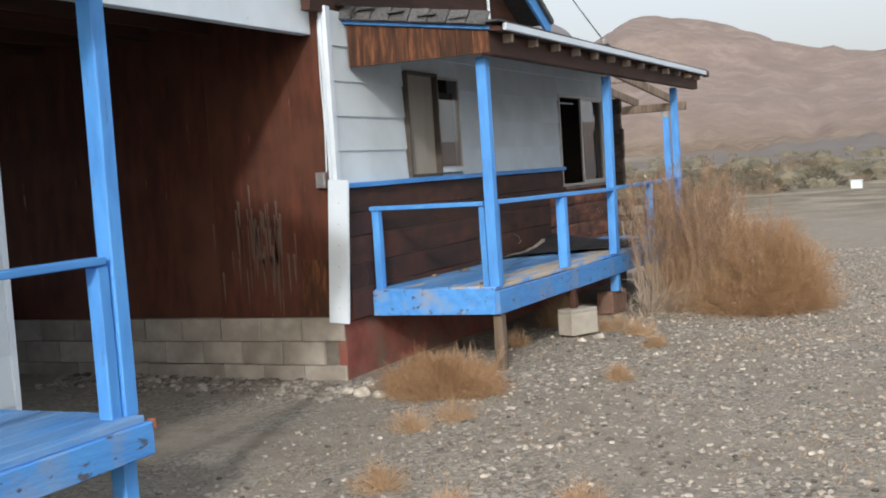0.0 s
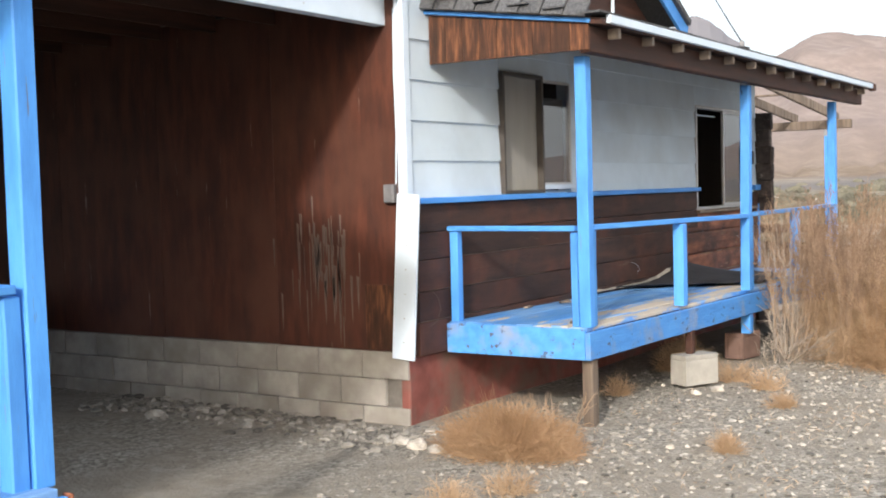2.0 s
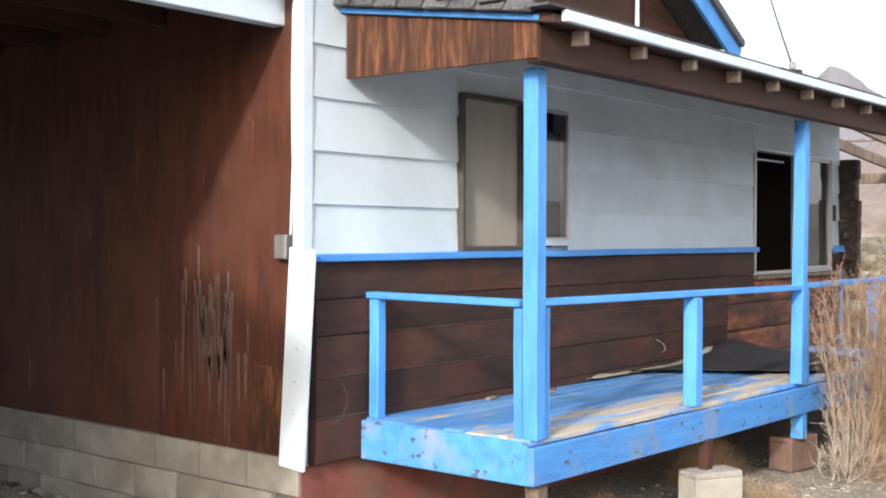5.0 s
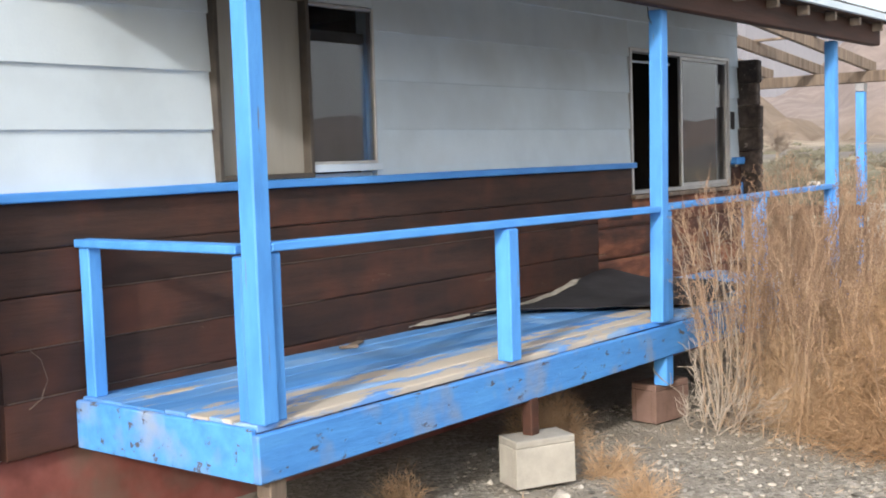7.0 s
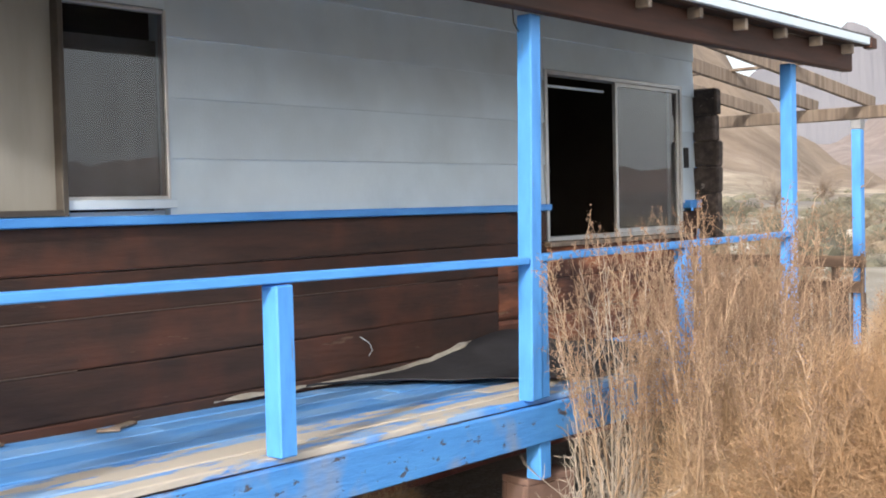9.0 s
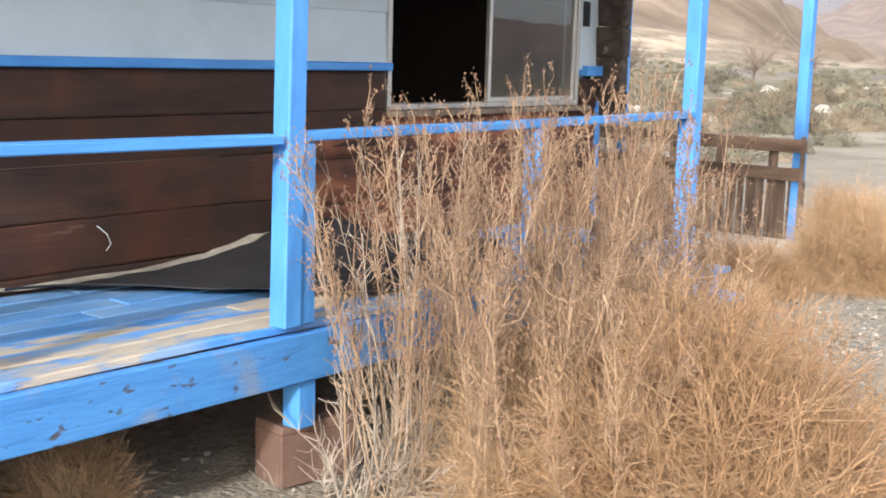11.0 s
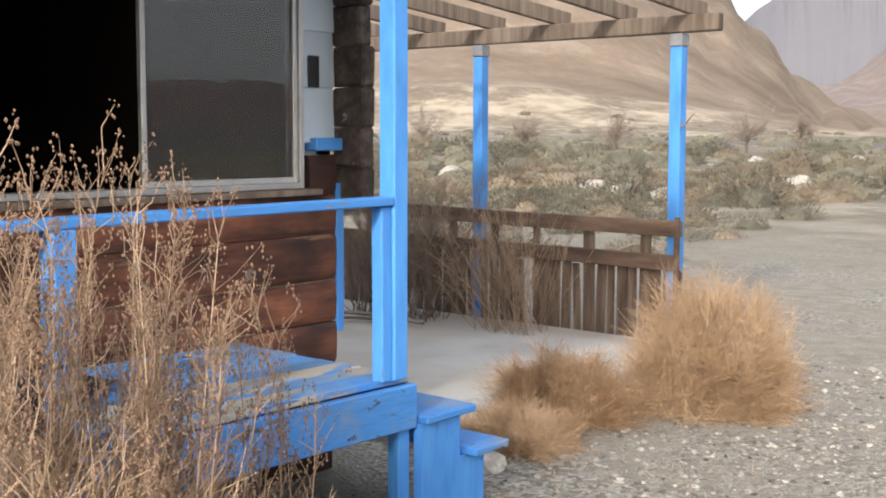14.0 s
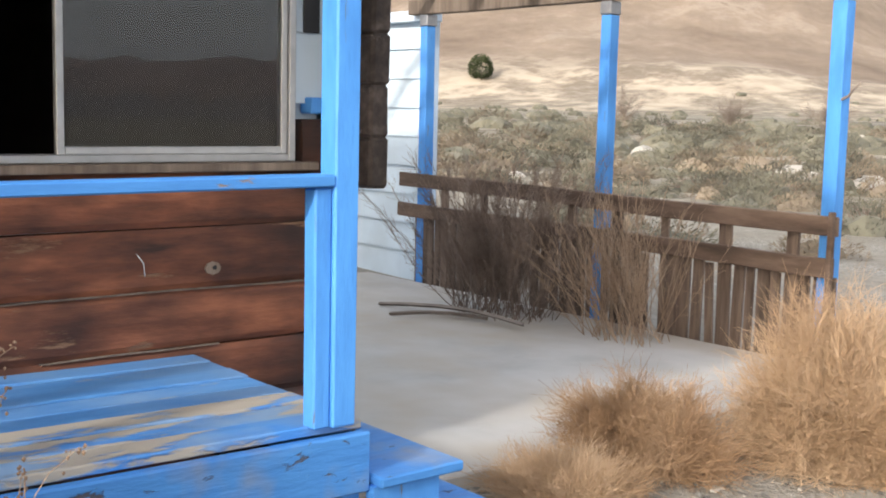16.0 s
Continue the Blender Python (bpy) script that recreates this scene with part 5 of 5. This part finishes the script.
def bare_tree(x, y, h, seed):
    e = thing("bare_tree", (x, y, height(x, y)), "small leafless grey tree on the plain", "tree", "bare trees on the plain")
    z = height(x, y)
    trunk = np.array([[(x, y, z - 0.1), (x + 0.05, y, z + 0.2 * h), (x, y + 0.05, z + 0.4 * h)]])
    part("trunk", join(strands(trunk, np.array([[0.07, 0.055, 0.04]]) * h / 2)), m_twig, e)
    foot = np.repeat(trunk[0, 1:2] + np.array([[0, 0, 0.0]]), 40, 0) + rng.uniform(0, 1, (40, 1)) * (trunk[0, 2] - trunk[0, 1])
    d = rng.normal(size=(40, 3)) * np.array([0.27, 0.27, 0.17]) * h + np.array([0, 0, 0.30 * h])
    P = curve_of(foot, foot + d, 5, 0.06 * h)
    T = twigs_on(P, 900, 0.22 * h, 0.45, 0.8)
    part("crown", join(strands(P, taper(40, 5, 0.008 * h, 0.0025 * h)), ), m_twig, e)
    tagged(part("crown_twig", join(strands(T, taper(900, 3, 0.0028 * h, 0.0012 * h))), m_twig, e), kind="stuff")


for k, (az, r, h) in enumerate(((28.5, 62, 2.6), (23, 75, 3.0), (38, 70, 2.4), (33, 66, 2.2), (21, 90, 3.2))):
    bare_tree(-2 - r * math.sin(radians(az)), 8 + r * math.cos(radians(az)), h, k)
jr = 180.0
while jr < 420 and height(-2 - jr * math.sin(radians(47.4)), 8 + jr * math.cos(radians(47.4))) < 1.0 + 0.027 * jr:
    jr += 4
jx, jy = -2 - jr * math.sin(radians(47.4)), 8 + jr * math.cos(radians(47.4))
jz = height(jx, jy)
jv, jf = leaf_clump(2600, 0.0105 * jr, 0.019 * jr, 0.0011 * jr, 3, 0.4)
jun = thing("juniper", (jx, jy, jz), "dark green rounded juniper on the tan slope", "tree")
lift = 0.008 * jr
part("crown", join((jv * np.array([1, 1, 0.65]) + np.array([jx, jy, jz + lift]), jf), (jv * np.array([1, 1, -0.4]) + np.array([jx, jy, jz + lift]), jf)), m_green, jun)
part("trunk", bar((jx, jy, jz - 0.3), (jx, jy, jz + 1.5), 0.4, 0.4, 0.1, (0, 1, 0)), m_twig, jun)

# white box on the plain
bx, by = -4.1, 45.9
ub = thing("utility_box", (bx, by, height(bx, by)), "small white utility box on the plain", "box")
zb = height(bx, by)
part("box_body", box(bx - 0.2, bx + 0.2, by - 0.18, by + 0.18, zb - 0.1, zb + 0.27, 0.03), m_trim, ub)
part("box_lid", box(bx - 0.22, bx + 0.22, by - 0.2, by + 0.2, zb + 0.272, zb + 0.31, 0.02), m_trim, ub)

# ---- stones ----
ico = bmesh.new()
bmesh.ops.create_icosphere(ico, subdivisions=1, radius=1)
iv = np.array([v.co[:] for v in ico.verts])
itri = np.array([[v.index for v in f.verts] for f in ico.faces])
ico.free()


def stones(x, y, size):
    n = len(x)
    k = rng.uniform(0.55, 1.25, (n, len(iv), 1))
    s = size[:, None, None] * np.stack([rng.uniform(0.7, 1.4, n), rng.uniform(0.7, 1.4, n), rng.uniform(0.35, 0.8, n)], 1)[:, None]
    z = np.array([height(float(a), float(b)) for a, b in zip(x, y)])
    v = iv[None] * k * s + np.stack([x, y, z + 0.15 * size], 1)[:, None]
    f = (np.arange(n)[:, None, None] * len(iv) + itri[None]).reshape(-1, 3)
    return v.reshape(-1, 3), f


n = 60000
gx = rng.uniform(-4.2, 3.0, n)
gy = rng.uniform(2.5, 20, n)
keep = (gx > -3.3) | (rng.uniform(size=n) < 0.45)
gx, gy = gx[keep], gy[keep]
v, f = stones(gx, gy, 0.004 + 0.021 * rng.uniform(size=len(gx)) ** 2.9)
tagged(part("gravel", (v.tolist(), [], f.tolist()), m_stone, None), "loose grey gravel stones scattered over the ground", "gravel", kind="stuff")
n = 700
gx = -4.4 - 3.2 * rng.uniform(size=n) ** 1.3
gy = 7.95 + rng.normal(size=n) * 0.2 - 0.1 * (gx + 4.4 > -1)
v, f = stones(gx, np.minimum(gy, 8.17), 0.012 + 0.04 * rng.uniform(size=n) ** 3)
tagged(part("rubble", (v.tolist(), [], f.tolist()), m_stone, None), "broken rubble along the block foundation", "rubble", kind="stuff")
for k, (x, y, s) in enumerate(((-4.45, 7.72, 0.05), (-4.28, 7.66, 0.06), (-4.12, 7.62, 0.045), (-4.62, 7.75, 0.04), (-6.6, 7.6, 0.07), (-3.35, 10.15, 0.035), (-3.25, 10.35, 0.045), (-3.85, 16.1, 0.1))):
    bm = rock_mesh(s, k * 2.3 + 1)
    bm.transform(Matrix.Translation((x, y, height(x, y) + 0.3 * s)))
    whole("loose_stone", bm, m_stone, "fist-sized loose stone on the gravel", "stone", "loose stones by the cabin")
# short dry blades and bits of straw between the stones
n = 9000
gx = rng.uniform(-3.6, 2.2, n)
gy = rng.uniform(2.5, 17, n)
clump = np.array([noise.noise((float(x) * 0.9, float(y) * 0.9, 6.0)) for x, y in zip(gx, gy)])
keep = clump + rng.normal(size=n) * 0.25 > 0.05
gx, gy = gx[keep], gy[keep]
foot = np.stack([gx, gy, [height(float(x), float(y)) for x, y in zip(gx, gy)]], 1)
tip = foot + np.stack([rng.normal(size=len(gx)) * 0.028, rng.normal(size=len(gx)) * 0.028, rng.uniform(0.004, 0.05, len(gx))], 1)
tagged(part("straw_litter", join(strands(curve_of(foot, tip, 2, 0.004), taper(len(gx), 2, 0.0020, 0.0010))), m_straw, None), "short dry straw blades between the gravel stones", "dry grass", kind="stuff")
